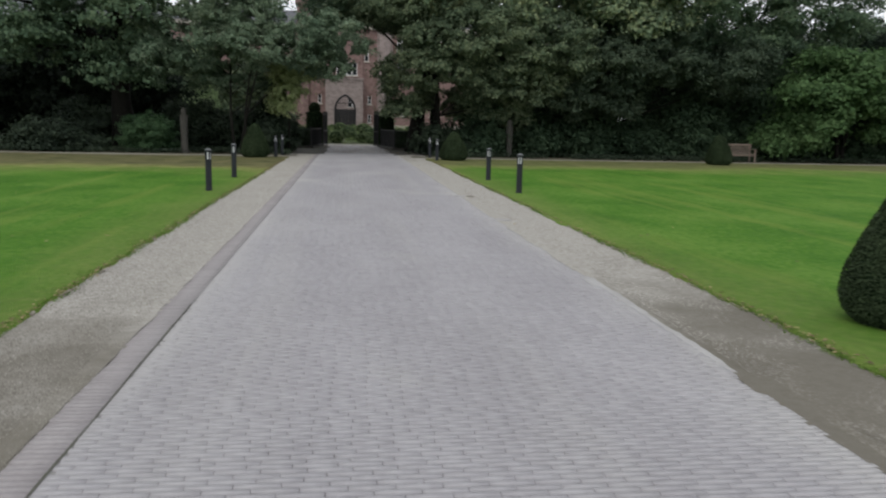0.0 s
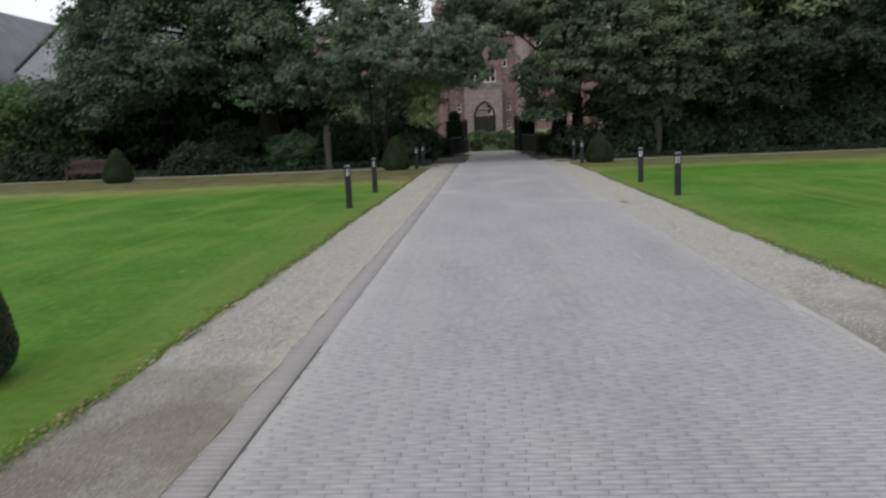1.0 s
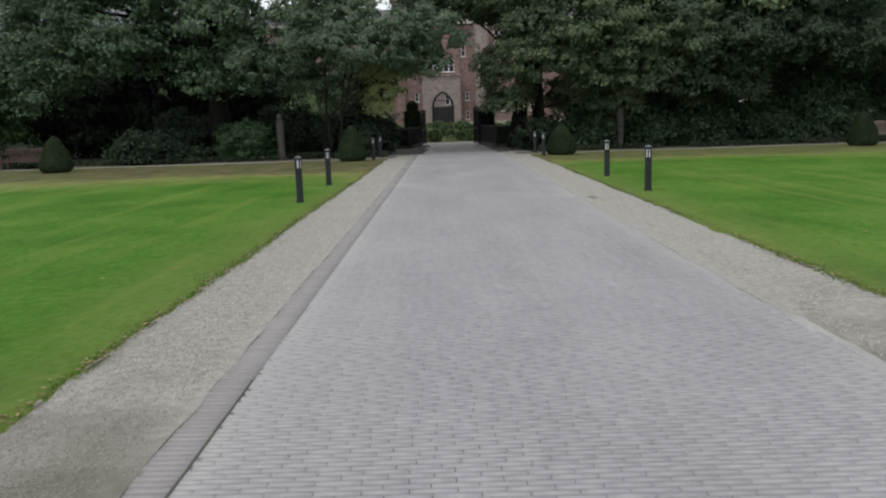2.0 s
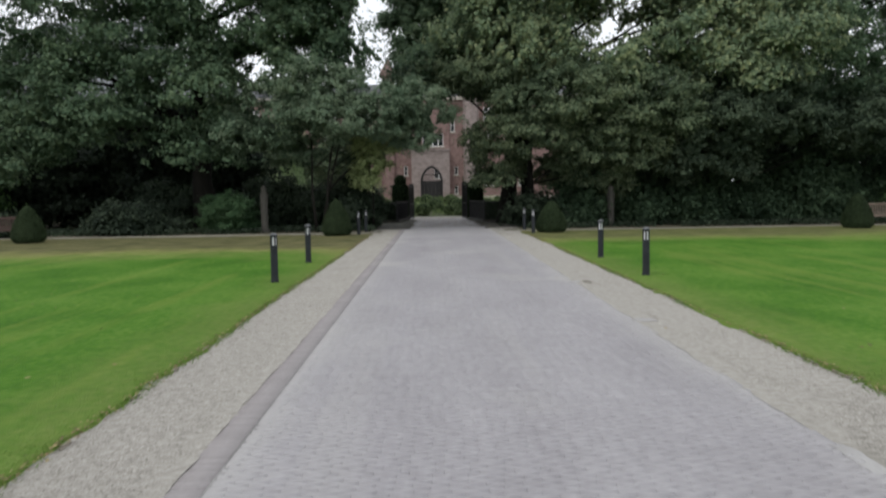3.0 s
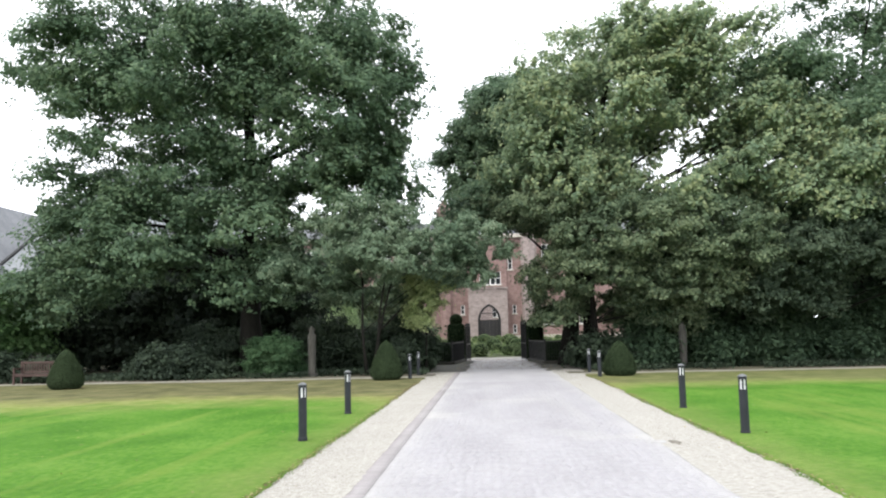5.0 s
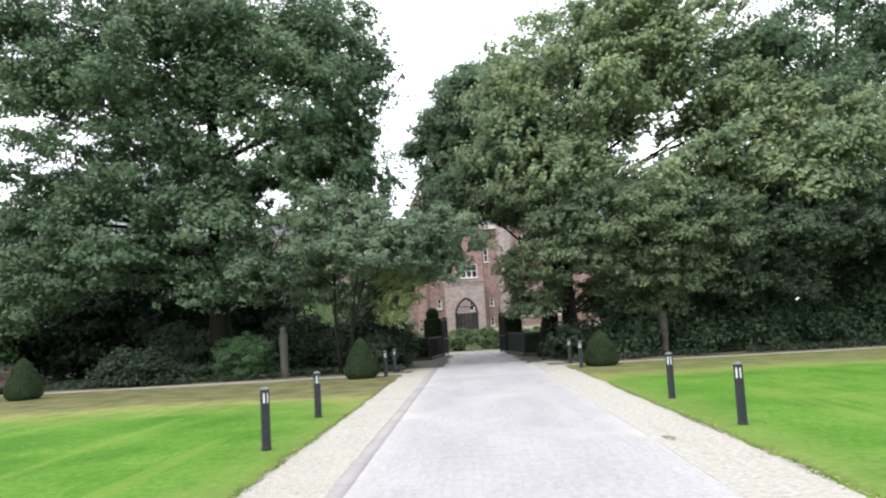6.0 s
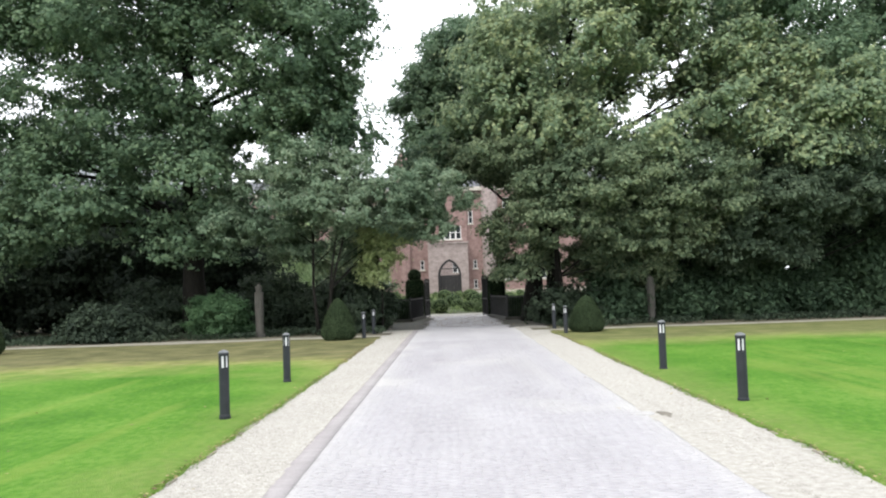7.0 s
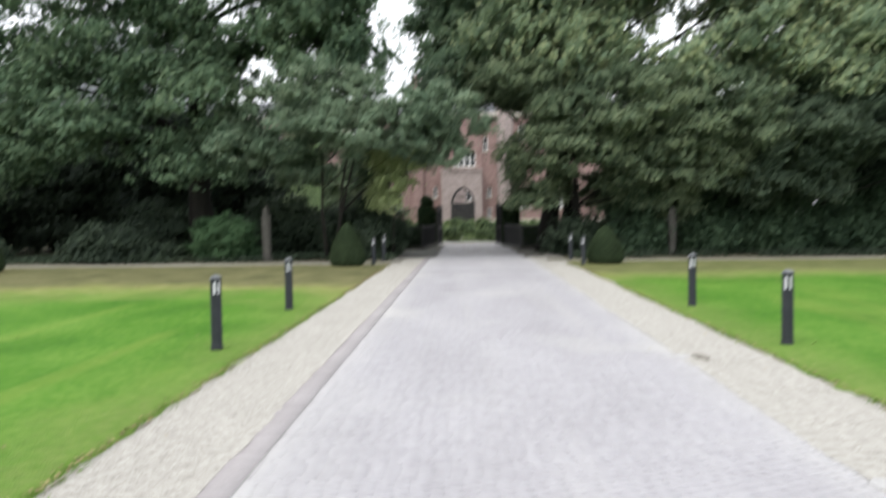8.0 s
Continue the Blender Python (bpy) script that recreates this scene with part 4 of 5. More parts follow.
def bench(x, y, rz, material, label):
    root = tagged(new("garden_bench"), label, "bench")
    w = 1.8
    for sx in (-w / 2 + 0.04, w / 2 - 0.04):
        for y0, h in ((-0.24, 0.62), (0.24, 0.9)):
            part("leg", boxed(sx - 0.035, sx + 0.035, y0 - 0.035, y0 + 0.035, 0, h, 0.006), material, root)
        part("armrest", boxed(sx - 0.045, sx + 0.045, -0.3, 0.22, 0.62, 0.655, 0.008), material, root)
    for i in range(5):
        yy = -0.24 + i * 0.105
        part("seat_slat", boxed(-w / 2, w / 2, yy - 0.04, yy + 0.04, 0.41, 0.435, 0.005), material, root)
    part("front_rail", boxed(-w / 2 + 0.07, w / 2 - 0.07, -0.26, -0.23, 0.33, 0.405, 0.005), material, root)
    part("top_rail", boxed(-w / 2 + 0.07, w / 2 - 0.07, 0.22, 0.26, 0.82, 0.9, 0.008), material, root)
    part("back_rail", boxed(-w / 2 + 0.07, w / 2 - 0.07, 0.225, 0.255, 0.46, 0.51, 0.005), material, root)
    for i in range(15):
        xx = -w / 2 + 0.14 + i * (w - 0.28) / 14
        part("back_slat", boxed(xx - 0.025, xx + 0.025, 0.23, 0.25, 0.51, 0.82), material, root)
    root.matrix_world = pose(x, y, 0.0, 0, 0, rz)


bench(-17.85, 35.9, -4, M_TEAK, "reddish-brown slatted wooden garden bench")
bench(18.6, 36.6, 3, M_TEAKPALE, "pale weathered slatted wooden garden bench")


# ---- gate: clipped yew piers, low hedges behind iron railings ----
def yew_block(name, label, lobes_box, seed, top_ball=0.0, leaf=0.06, count=6000, category="hedge", ridge=0.0):
    """A clipped block with softened edges and a fuzz of small leaves. lobes_box: four plan corners, height."""
    corners, h = lobes_box
    root = tagged(new(name), label, category)
    bm = bmesh.new()
    lo = [bm.verts.new((x, y, 0)) for x, y in corners]
    hi = [bm.verts.new((x, y, h)) for x, y in corners]
    bm.faces.new(lo[::-1])
    bm.faces.new(hi)
    for i in range(4):
        bm.faces.new((lo[i], lo[(i + 1) % 4], hi[(i + 1) % 4], hi[i]))
    if ridge:
        top = bmesh.ops.poke(bm, faces=[f for f in bm.faces if all(v in hi for v in f.verts)])["verts"]
        for v in top:
            v.co.z += ridge
    bmesh.ops.recalc_face_normals(bm, faces=bm.faces)
    bmesh.ops.bevel(bm, geom=bm.edges[:], offset=0.09, segments=3, affect="EDGES")
    faces = [(f.calc_area(), f.normal.copy(), [v.co.copy() for v in f.verts]) for f in bm.faces]
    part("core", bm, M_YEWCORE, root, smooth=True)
    rng = np.random.RandomState(seed)
    area = np.array([f[0] for f in faces])
    c, o = [], []
    for k in rng.choice(len(faces), count, p=area / area.sum()):
        _, n, vs = faces[k]
        w = rng.dirichlet(np.ones(len(vs)))
        q = sum((v * a for v, a in zip(vs, w)), Vector((0, 0, 0))) + n * rng.uniform(-0.02, 0.04)
        c.append(q[:])
        o.append(n[:])
    v, f = leaves(np.array(c), np.array(o), leaf, rng, up=0.2, spread=0.5)
    np_part("foliage", v, f, M_YEW, root)
    if top_ball:
        cx, cy = sum(p[0] for p in corners) / 4, sum(p[1] for p in corners) / 4
        bm = bmesh.new()
        bmesh.ops.create_icosphere(bm, subdivisions=3, radius=top_ball, matrix=Matrix.Translation((cx, cy, h + top_ball * 0.6)))
        for vv in bm.verts:
            vv.co += (vv.co - Vector((cx, cy, h + top_ball * 0.6))) * rng.uniform(-0.04, 0.04)
        part("clipped_ball", bm, M_YEWCORE, root, smooth=True)
        d = rng.normal(0, 1, (1500, 3))
        d /= np.linalg.norm(d, axis=1, keepdims=True)
        v, f = leaves(np.array([cx, cy, h + top_ball * 0.6]) + d * top_ball * 1.02, d, leaf, rng, up=0.2, spread=0.5)
        np_part("ball_foliage", v, f, M_YEW, root)
    return root


yew_block("yew_pier", "tall clipped yew pier topped with a ball", ([(-2.45, 51.0), (-1.5, 51.0), (-1.5, 52.0), (-2.45, 52.0)], 2.15), 71, 0.36)
yew_block("yew_pier", "tall clipped yew pier with a ridged top", ([(2.05, 50.2), (2.95, 50.2), (2.95, 51.2), (2.05, 51.2)], 2.2), 72, ridge=0.26)
yew_block("low_hedge", "low dark clipped hedge behind iron railings", ([(-4.4, 46.7), (-2.15, 47.0), (-1.75, 51.0), (-4.6, 51.0)], 1.08), 73)
yew_block("low_hedge", "low dark clipped hedge behind iron railings", ([(2.85, 45.6), (4.6, 45.3), (4.8, 50.2), (2.35, 50.2)], 1.08), 74)


def railing(points, h, label):
    root = tagged(new("iron_railing"), label, "railing", "railings at the gate")
    for (xa, ya), (xb, yb) in zip(points, points[1:]):
        length = math.hypot(xb - xa, yb - ya)
        m = pose(xa, ya, 0, 0, 0, math.degrees(math.atan2(yb - ya, xb - xa)))
        for z in (0.12, h - 0.05):
            bm = boxed(0, length, -0.02, 0.02, z, z + 0.045)
            bm.transform(m)
            part("rail", bm, M_IRON, root)
        n = int(length / 0.11)
        for i in range(n + 1):
            bm = bmesh.new()
            tube(bm, [(i * length / n, 0, 0.0), (i * length / n, 0, h + 0.04)], [0.011, 0.009], 5)
            bm.transform(m)
            part("baluster", bm, M_IRON, root)
    for x, y in points:
        bm = boxed(x - 0.04, x + 0.04, y - 0.04, y + 0.04, 0, h + 0.1, 0.006)
        part("post", bm, M_IRON, root)


railing([(-1.55, 51.0), (-2.0, 46.8), (-4.6, 46.4)], 1.14, "black iron railing along the drive")
railing([(2.15, 50.2), (2.7, 45.4), (4.7, 45.0)], 1.14, "black iron railing along the drive")


def plinth(points, label):
    """A low stone kerb under a railing."""
    root = tagged(new("stone_plinth"), label, "plinth", "plinths at the gate")
    for (xa, ya), (xb, yb) in zip(points, points[1:]):
        bm = boxed(-0.11, math.hypot(xb - xa, yb - ya) + 0.11, -0.11, 0.11, -0.05, 0.16, 0.02)
        bm.transform(pose(xa, ya, 0, 0, 0, math.degrees(math.atan2(yb - ya, xb - xa))))
        part("block", bm, M_STONE, root)


def iron_gate(x, y, rz, h, width, label):
    """An open gate leaf: frame, bars and a lock rail."""
    root = tagged(new("iron_gate"), label, "gate", "gate leaves")
    for a, b in ((0, 0.07), (width - 0.06, width)):
        part("stile", boxed(a, b, -0.03, 0.03, 0.03, h), M_IRON, root)
    for z in (0.1, 0.95, h - 0.12):
        part("rail", boxed(0.07, width - 0.06, -0.02, 0.02, z, z + 0.06), M_IRON, root)
    n = int(width / 0.11)
    for i in range(1, n):
        bm = bmesh.new()
        tube(bm, [(i * width / n, 0, 0.1), (i * width / n, 0, h + 0.06)], [0.012, 0.008], 5)
        part("bar", bm, M_IRON, root)
    root.matrix_world = pose(x, y, 0, 0, 0, rz)


plinth([(-1.55, 51.0), (-2.0, 46.8), (-4.6, 46.4)], "low dark stone plinth under the railing")
plinth([(2.15, 50.2), (2.7, 45.4), (4.7, 45.0)], "low dark stone plinth under the railing")
iron_gate(-1.42, 51.1, 84, 2.12, 1.9, "black iron gate leaf standing open beside the yew pier")
iron_gate(1.98, 50.3, 96, 2.2, 1.9, "black iron gate leaf standing open beside the yew pier")


# ---- garden before the gatehouse ----
def slope_z(y):
    return 0.95 * min(max((y - 57.5) / 20.0, 0), 1)


gy = np.linspace(57.5, 81, 30)
gv = np.array([(x, y, slope_z(y) + 0.005) for y in gy for x in (-40, 40)])
gf = np.array([(2 * i, 2 * i + 1, 2 * i + 3, 2 * i + 2) for i in range(29)])
M_BED = ramp_mat("planted_bed", [(0.045, 0.055, 0.03), (0.085, 0.10, 0.05), (0.16, 0.165, 0.10)], 0.8, 9, 0.95, 0.8, 20, bump_dist=0.05)
tagged(np_part("garden_bed", gv, gf, M_BED), "sloping planted bed before the gatehouse", "ground", kind="structure")


def box_ball(r, seed):
    root = tagged(new("box_ball"), "clipped green box ball in the garden bed", "shrub", "box balls")
    rng = np.random.RandomState(seed)
    bm = bmesh.new()
    bmesh.ops.create_icosphere(bm, subdivisions=2, radius=r, matrix=Matrix.Translation((0, 0, r * 0.75)) @ Matrix.Diagonal((1, 1, 0.85, 1)))
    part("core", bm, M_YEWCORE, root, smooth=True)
    d = rng.normal(0, 1, (900, 3))
    d /= np.linalg.norm(d, axis=1, keepdims=True)
    v, f = leaves(np.array([0, 0, r * 0.75]) + d * np.array([r, r, r * 0.85]) * rng.uniform(0.98, 1.06, (900, 1)), d, 0.09, rng, up=0.3, spread=0.5)
    np_part("foliage", v, f, M_BOX, root)
    return root


balls = [box_ball(r, 80 + i) for i, r in enumerate((0.32, 0.42, 0.55))]
rnd = random.Random(9)
spots = []
for row, y in enumerate((58.6, 61.0, 63.5, 66.5, 70.0, 74.0)):
    for x in np.arange(-5.2, 5.4, 1.2 + 0.1 * row):
        spots.append((x + rnd.uniform(-0.35, 0.35) + (row % 2) * 0.6, y + rnd.uniform(-0.5, 0.5), rnd.randrange(3)))
for i, (x, y, k) in enumerate(spots):
    if i < 3:
        balls[i].matrix_world = pose(x, y, slope_z(y))
    else:
        copy_thing(balls[k], pose(x, y, slope_z(y), 0, 0, rnd.uniform(0, 360)))

rng = np.random.RandomState(88)
pc = np.stack([rng.uniform(-7, 7, 15000), rng.uniform(57.6, 78, 15000), np.zeros(15000)], 1)
pc = pc[field(pc, 0.5, 88) > 0.1]
pc[:, 2] = 0.95 * np.clip((pc[:, 1] - 57.5) / 20, 0, 1) + rng.uniform(0.02, 0.35, len(pc))
v, f = leaves(pc, rng.normal(0, 0.4, pc.shape), 0.14, rng, up=0.6)
tagged(np_part("perennials", v, f, M_LIGHTLEAF), "pale green low perennials between the box balls", "plants", kind="stuff")

# ---- the brick gatehouse beyond the garden ----
castle = tagged(new("gatehouse"), "pink brick manor gatehouse with a pointed arch gateway", "building")
FY, Z0 = 80.0, 0.95


def arch_wall(x0, x1, z0, z1, ax0, ax1, spring, apex, y0, y1):
    """A wall with a pointed-arch opening right through it."""
    bm = bmesh.new()
    cx, n = (ax0 + ax1) / 2, 12
    hw, rise = (ax1 - ax0) / 2, apex - spring
    R = (hw * hw + rise * rise) / (2 * hw)
    left = [(ax0 + R - math.sqrt(max(R * R - (rise * i / n) ** 2, 0)), spring + rise * i / n) for i in range(n)] + [(cx, apex)]
    half = [(ax0, z0)] + left
    other = [(2 * cx - x, z) for x, z in half]
    loop = half + other[-2::-1]
    outer = [(x0, z0), (x0, z1), (cx, z1), (x1, z1), (x1, z0)]
    for y in (y0, y1):
        for h, corners in ((half, [(cx, z1), (x0, z1), (x0, z0)]), (other, [(cx, z1), (x1, z1), (x1, z0)])):
            bm.faces.new([bm.verts.new((x, y, z)) for x, z in h + corners])
    for pts in (loop, outer):
        for (xa, za), (xb, zb) in zip(pts, pts[1:]):
            bm.faces.new([bm.verts.new(q) for q in ((xa, y0, za), (xb, y0, zb), (xb, y1, zb), (xa, y1, za))])
    bmesh.ops.remove_doubles(bm, verts=bm.verts, dist=0.001)
    bmesh.ops.recalc_face_normals(bm, faces=bm.faces)
    return bm, loop


def grid_wall(x0, x1, z0, z1, y0, y1, holes):
    """A thick wall with rectangular openings right through it. holes: x0, x1, z0, z1."""
    xs = sorted({x0, x1, *(h[0] for h in holes), *(h[1] for h in holes)})
    zs = sorted({z0, z1, *(h[2] for h in holes), *(h[3] for h in holes)})
    bm = bmesh.new()

    def solid(i, k):
        if not (0 <= i < len(xs) - 1 and 0 <= k < len(zs) - 1):
            return False
        cx, cz = (xs[i] + xs[i + 1]) / 2, (zs[k] + zs[k + 1]) / 2
        return not any(h[0] < cx < h[1] and h[2] < cz < h[3] for h in holes)

    def quad(*pts):
        bm.faces.new([bm.verts.new(p) for p in pts])

    for i in range(len(xs) - 1):
        for k in range(len(zs) - 1):
            if not solid(i, k):
                continue
            a, b, c, d = xs[i], xs[i + 1], zs[k], zs[k + 1]
            quad((a, y0, c), (b, y0, c), (b, y0, d), (a, y0, d))
            quad((b, y1, c), (a, y1, c), (a, y1, d), (b, y1, d))
            for di, dk, p in ((-1, 0, ((a, y0, c), (a, y0, d), (a, y1, d), (a, y1, c))), (1, 0, ((b, y0, d), (b, y0, c), (b, y1, c), (b, y1, d))),
                              (0, -1, ((b, y0, c), (a, y0, c), (a, y1, c), (b, y1, c))), (0, 1, ((a, y0, d), (b, y0, d), (b, y1, d), (a, y1, d)))):
                if not solid(i + di, k + dk):
                    quad(*p)
    bmesh.ops.remove_doubles(bm, verts=bm.verts, dist=0.001)
    bmesh.ops.recalc_face_normals(bm, faces=bm.faces)
    return bm


def castle_window(x0, x1, z0, z1, y, lights=1, bars=1):
    """Frame, glass and sill set back in an opening of a wall whose face lies at y."""
    w = new("window")
    w.parent = castle
    fw = 0.06
    part("pane", boxed(x0 + fw, x1 - fw, y + 0.16, y + 0.18, z0 + fw, z1 - fw), M_GLASS, w)
    for a, b, c, d in ((x0, x0 + fw, z0, z1), (x1 - fw, x1, z0, z1), (x0 + fw, x1 - fw, z0, z0 + fw), (x0 + fw, x1 - fw, z1 - fw, z1)):
        part("frame", boxed(a, b, y + 0.06, y + 0.2, c, d), M_WHITE, w)
    for i in range(1, lights):
        xm = x0 + (x1 - x0) * i / lights
        part("mullion", boxed(xm - 0.05, xm + 0.05, y + 0.08, y + 0.158, z0 + fw, z1 - fw), M_WHITE, w)
    for i in range(1, bars + 1):
        zm = z0 + (z1 - z0) * i / (bars + 1)
        part("glazing_bar", boxed(x0 + fw, x1 - fw, y + 0.1, y + 0.155, zm - 0.022, zm + 0.022), M_WHITE, w)
    part("sill", boxed(x0 - 0.12, x1 + 0.12, y - 0.08, y + 0.05, z0 - 0.1, z0 + 0.003), M_TRIM, w)


def build_castle():
    bm, loop = arch_wall(-2.0, 1.6, Z0 - 1, 5.6, -1.16, 0.92, 2.7, 4.2, FY - 1.0, FY + 0.6)
    part("portal", bm, M_WALLPALE, castle, "pale pink brick portal with a pointed arch")
    # dark moulded arch ring
    for (xa, za), (xb, zb) in zip(loop, loop[1:]):
        bm = bmesh.new()
        d = Vector((xb - xa, 0, zb - za))
        n = Vector((-d.z, 0, d.x)).normalized() * 0.19
        vs = [bm.verts.new(p) for p in ((xa, FY - 1.05, za), (xb, FY - 1.05, zb), (xb - n.x, FY - 1.05, zb - n.z), (xa - n.x, FY - 1.05, za - n.z))]
        f = bm.faces.new(vs)
        ex = bmesh.ops.extrude_face_region(bm, geom=[f])
        bmesh.ops.translate(bm, verts=[v for v in ex["geom"] if isinstance(v, bmesh.types.BMVert)], vec=(0, 0.3, 0))
        bmesh.ops.recalc_face_normals(bm, faces=bm.faces)
        part("arch_stone", bm, M_IRON, castle)
    for i in range(6):
        x = -1.16 + i * 0.347
        part("gate_leaf_board", boxed(x, x + 0.34, FY - 0.8, FY - 0.74, Z0 - 0.4, 2.75), M_IRON, castle)
    # upper lattice of the gate, and the passage behind it
    for i in range(13):
        x = -1.04 + i * 0.153
        top = 4.1 - 1.45 * (abs(x + 0.12) / 1.04) ** 1.8
        part("gate_bar", boxed(x - 0.018, x + 0.018, FY - 0.79, FY - 0.75, 2.752, top), M_IRON, castle)
    part("gate_rail", boxed(-0.86, 0.62, FY - 0.80, FY - 0.752, 3.3, 3.37), M_IRON, castle)
    for x0, x1 in ((-1.5, -1.2), (0.96, 1.26)):
        part("passage_wall", boxed(x0, x1, FY + 0.6, FY + 9.0, -0.05, 4.5), M_DARKIN, castle)
    part("passage_vault", boxed(-1.5, 1.26, FY + 0.6, FY + 9.0, 4.5, 4.8), M_DARKIN, castle)
    part("threshold", boxed(-1.0, 0.8, FY - 1.5, FY - 0.9, 0.55, 1.0), M_TRIM, castle, "pale stone threshold step")
    # corbel frieze and string course over the portal
    part("string_course", boxed(-2.1, 1.7, FY - 1.1, FY - 0.95, 5.6, 5.75), M_WALLPALE, castle)
    for i in range(12):
        x = -1.85 + i * 0.29
        part("corbel", boxed(x, x + 0.14, FY - 1.06, FY - 1.0, 5.3, 5.6), M_WALLPALE, castle)
    # main front, with piers between the openings
    floors = [(z, z + 1.4) for z in (2.2, 6.0, 8.3)]
    west = [(-2.75, -2.4, 3.3, 4.2)] + [(x, x + 1.0, a, b) for x in (-6.6, -10.2, -13.8, -17.4) for a, b in floors]
    east = [(2.08, 2.42, 3.3, 4.1), (2.08, 2.42, 1.5, 2.3), (1.75, 2.15, 7.4, 8.6)] + [(x, x + 1.0, a, b) for x in (4.9, 8.2, 11.8, 15.4) for a, b in floors]
    middle = [(-0.95, 1.05, 6.0, 7.25)]
    court = [(x, x + 1.1, 3.4, 5.4) for x in (-9.5, -6, -2.5, 0.2, 3.0, 6.5)]
    part("wall", grid_wall(-22, -2.0, -0.05, 10.4, FY, FY + 0.6, west), M_WALL, castle)
    part("wall", grid_wall(1.6, 26, -0.05, 10.4, FY, FY + 0.6, east), M_WALL, castle)
    part("wall", grid_wall(-2.0, 1.6, 5.75, 10.4, FY - 0.2, FY + 0.6, middle), M_WALL, castle)
    part("wall", grid_wall(-22, 26, -0.05, 9.0, FY + 24, FY + 24.6, court), M_WALLPALE, castle, "brick courtyard wall")
    for x0, x1, z0, z1 in west + east:
        castle_window(x0, x1, z0, z1, FY, 1 if x1 - x0 < 0.5 else 2, 1 if x1 - x0 < 0.5 else 2)
    castle_window(*middle[0], FY - 0.2, 4)
    for hole in court:
        castle_window(*hole, FY + 24, 2, 2)
    part("plinth", boxed(-22, -2.05, FY - 0.12, FY, -0.05, 1.3), M_TRIM, castle)
    part("plinth", boxed(1.65, 26, FY - 0.12, FY, -0.05, 1.3), M_TRIM, castle)
    part("cornice", boxed(-22.2, 26.2, FY - 0.3, FY + 0.7, 10.4, 10.75), M_TRIM, castle)
    # turrets and chimney
    part("turret", lathe(bmesh.new(), [(0.75, 0), (0.75, 11.0), (0.95, 11.2), (0.95, 11.7), (0.7, 11.75)], 8, (3.7, FY)), M_WALLPALE, castle, "octagonal pale brick stair turret")
    part("turret", lathe(bmesh.new(), [(0.6, 0), (0.6, 12.4), (0.78, 12.55), (0.78, 13.1), (0.1, 14.2)], 8, (-4.1, FY)), M_WALL, castle, "octagonal brick stair turret")
    bm = bmesh.new()
    vs = [bm.verts.new(p) for p in ((-22.2, FY - 0.2, 10.75), (26.2, FY - 0.2, 10.75), (26.2, FY + 4, 10.75), (-22.2, FY + 4, 10.75), (-21, FY + 2, 12.2), (25, FY + 2, 12.2))]
    for q in ((0, 1, 5, 4), (2, 3, 4, 5), (1, 2, 5), (3, 0, 4)):
        bm.faces.new([vs[i] for i in q])
    part("roof", bm, M_SLATE, castle)
    part("chimney", boxed(8.0, 9.0, FY + 1.6, FY + 2.6, 11.0, 14.5, 0.05), M_WALL, castle)
build_castle()


# ---- slate-roofed chapel at the edge of the park ----
def chapel():
    root = tagged(new("chapel"), "chapel with slate roofs beyond the trees", "building")
    part("wall", boxed(-46.5, -34.7, 58, 90, -0.05, 6.2), M_STONE, root)
    bm = bmesh.new()
    vs = [bm.verts.new(p) for p in ((-47.2, 57.5, 6.0), (-34.0, 57.5, 6.0), (-34.0, 90.5, 6.0), (-47.2, 90.5, 6.0), (-40.6, 57.5, 13.0), (-40.6, 90.5, 13.0))]
    for q in ((1, 2, 5, 4), (3, 0, 4, 5), (0, 1, 4), (2, 3, 5), (3, 2, 1, 0)):
        bm.faces.new([vs[i] for i in q])
    part("nave_roof", bm, M_SLATE, root, "dark weathered slate roof")
    part("wall", boxed(-34.6, -17, 60.5, 74, -0.05, 6.3), M_STONE, root)
    bm = bmesh.new()
    vs = [bm.verts.new(p) for p in ((-36.0, 60.0, 6.2), (-16.5, 60.0, 6.2), (-16.5, 74.5, 6.2), (-36.0, 74.5, 6.2), (-29.6, 66.4, 15.2), (-22.0, 66.4, 15.2))]
    for q in ((0, 1, 5, 4), (2, 3, 4, 5), (1, 2, 5), (3, 0, 4), (3, 2, 1, 0)):
        bm.faces.new([vs[i] for i in q])
    part("transept_roof", bm, M_SLATEPALE, root, "pale blue-grey slate roof")
    bm = bmesh.new()
    tube(bm, [(-36.0, 59.98, 6.25), (-29.6, 66.4, 15.28)], [0.14, 0.14], 8)
    part("hip_ridge", bm, M_IRON, root, "dark lead hip")
    for y in (62, 68, 74, 80):
        w = part("window", boxed(-34.72, -34.6, y, y + 1.4, 2, 4.5), M_GLASS, root)
        part("frame", boxed(-34.69, -34.64, y - 0.1, y + 1.5, 1.9, 4.6), M_WHITE, w)


chapel()

# ---- loose stones, grass fringe, fallen leaves ----
rng = np.random.RandomState(91)


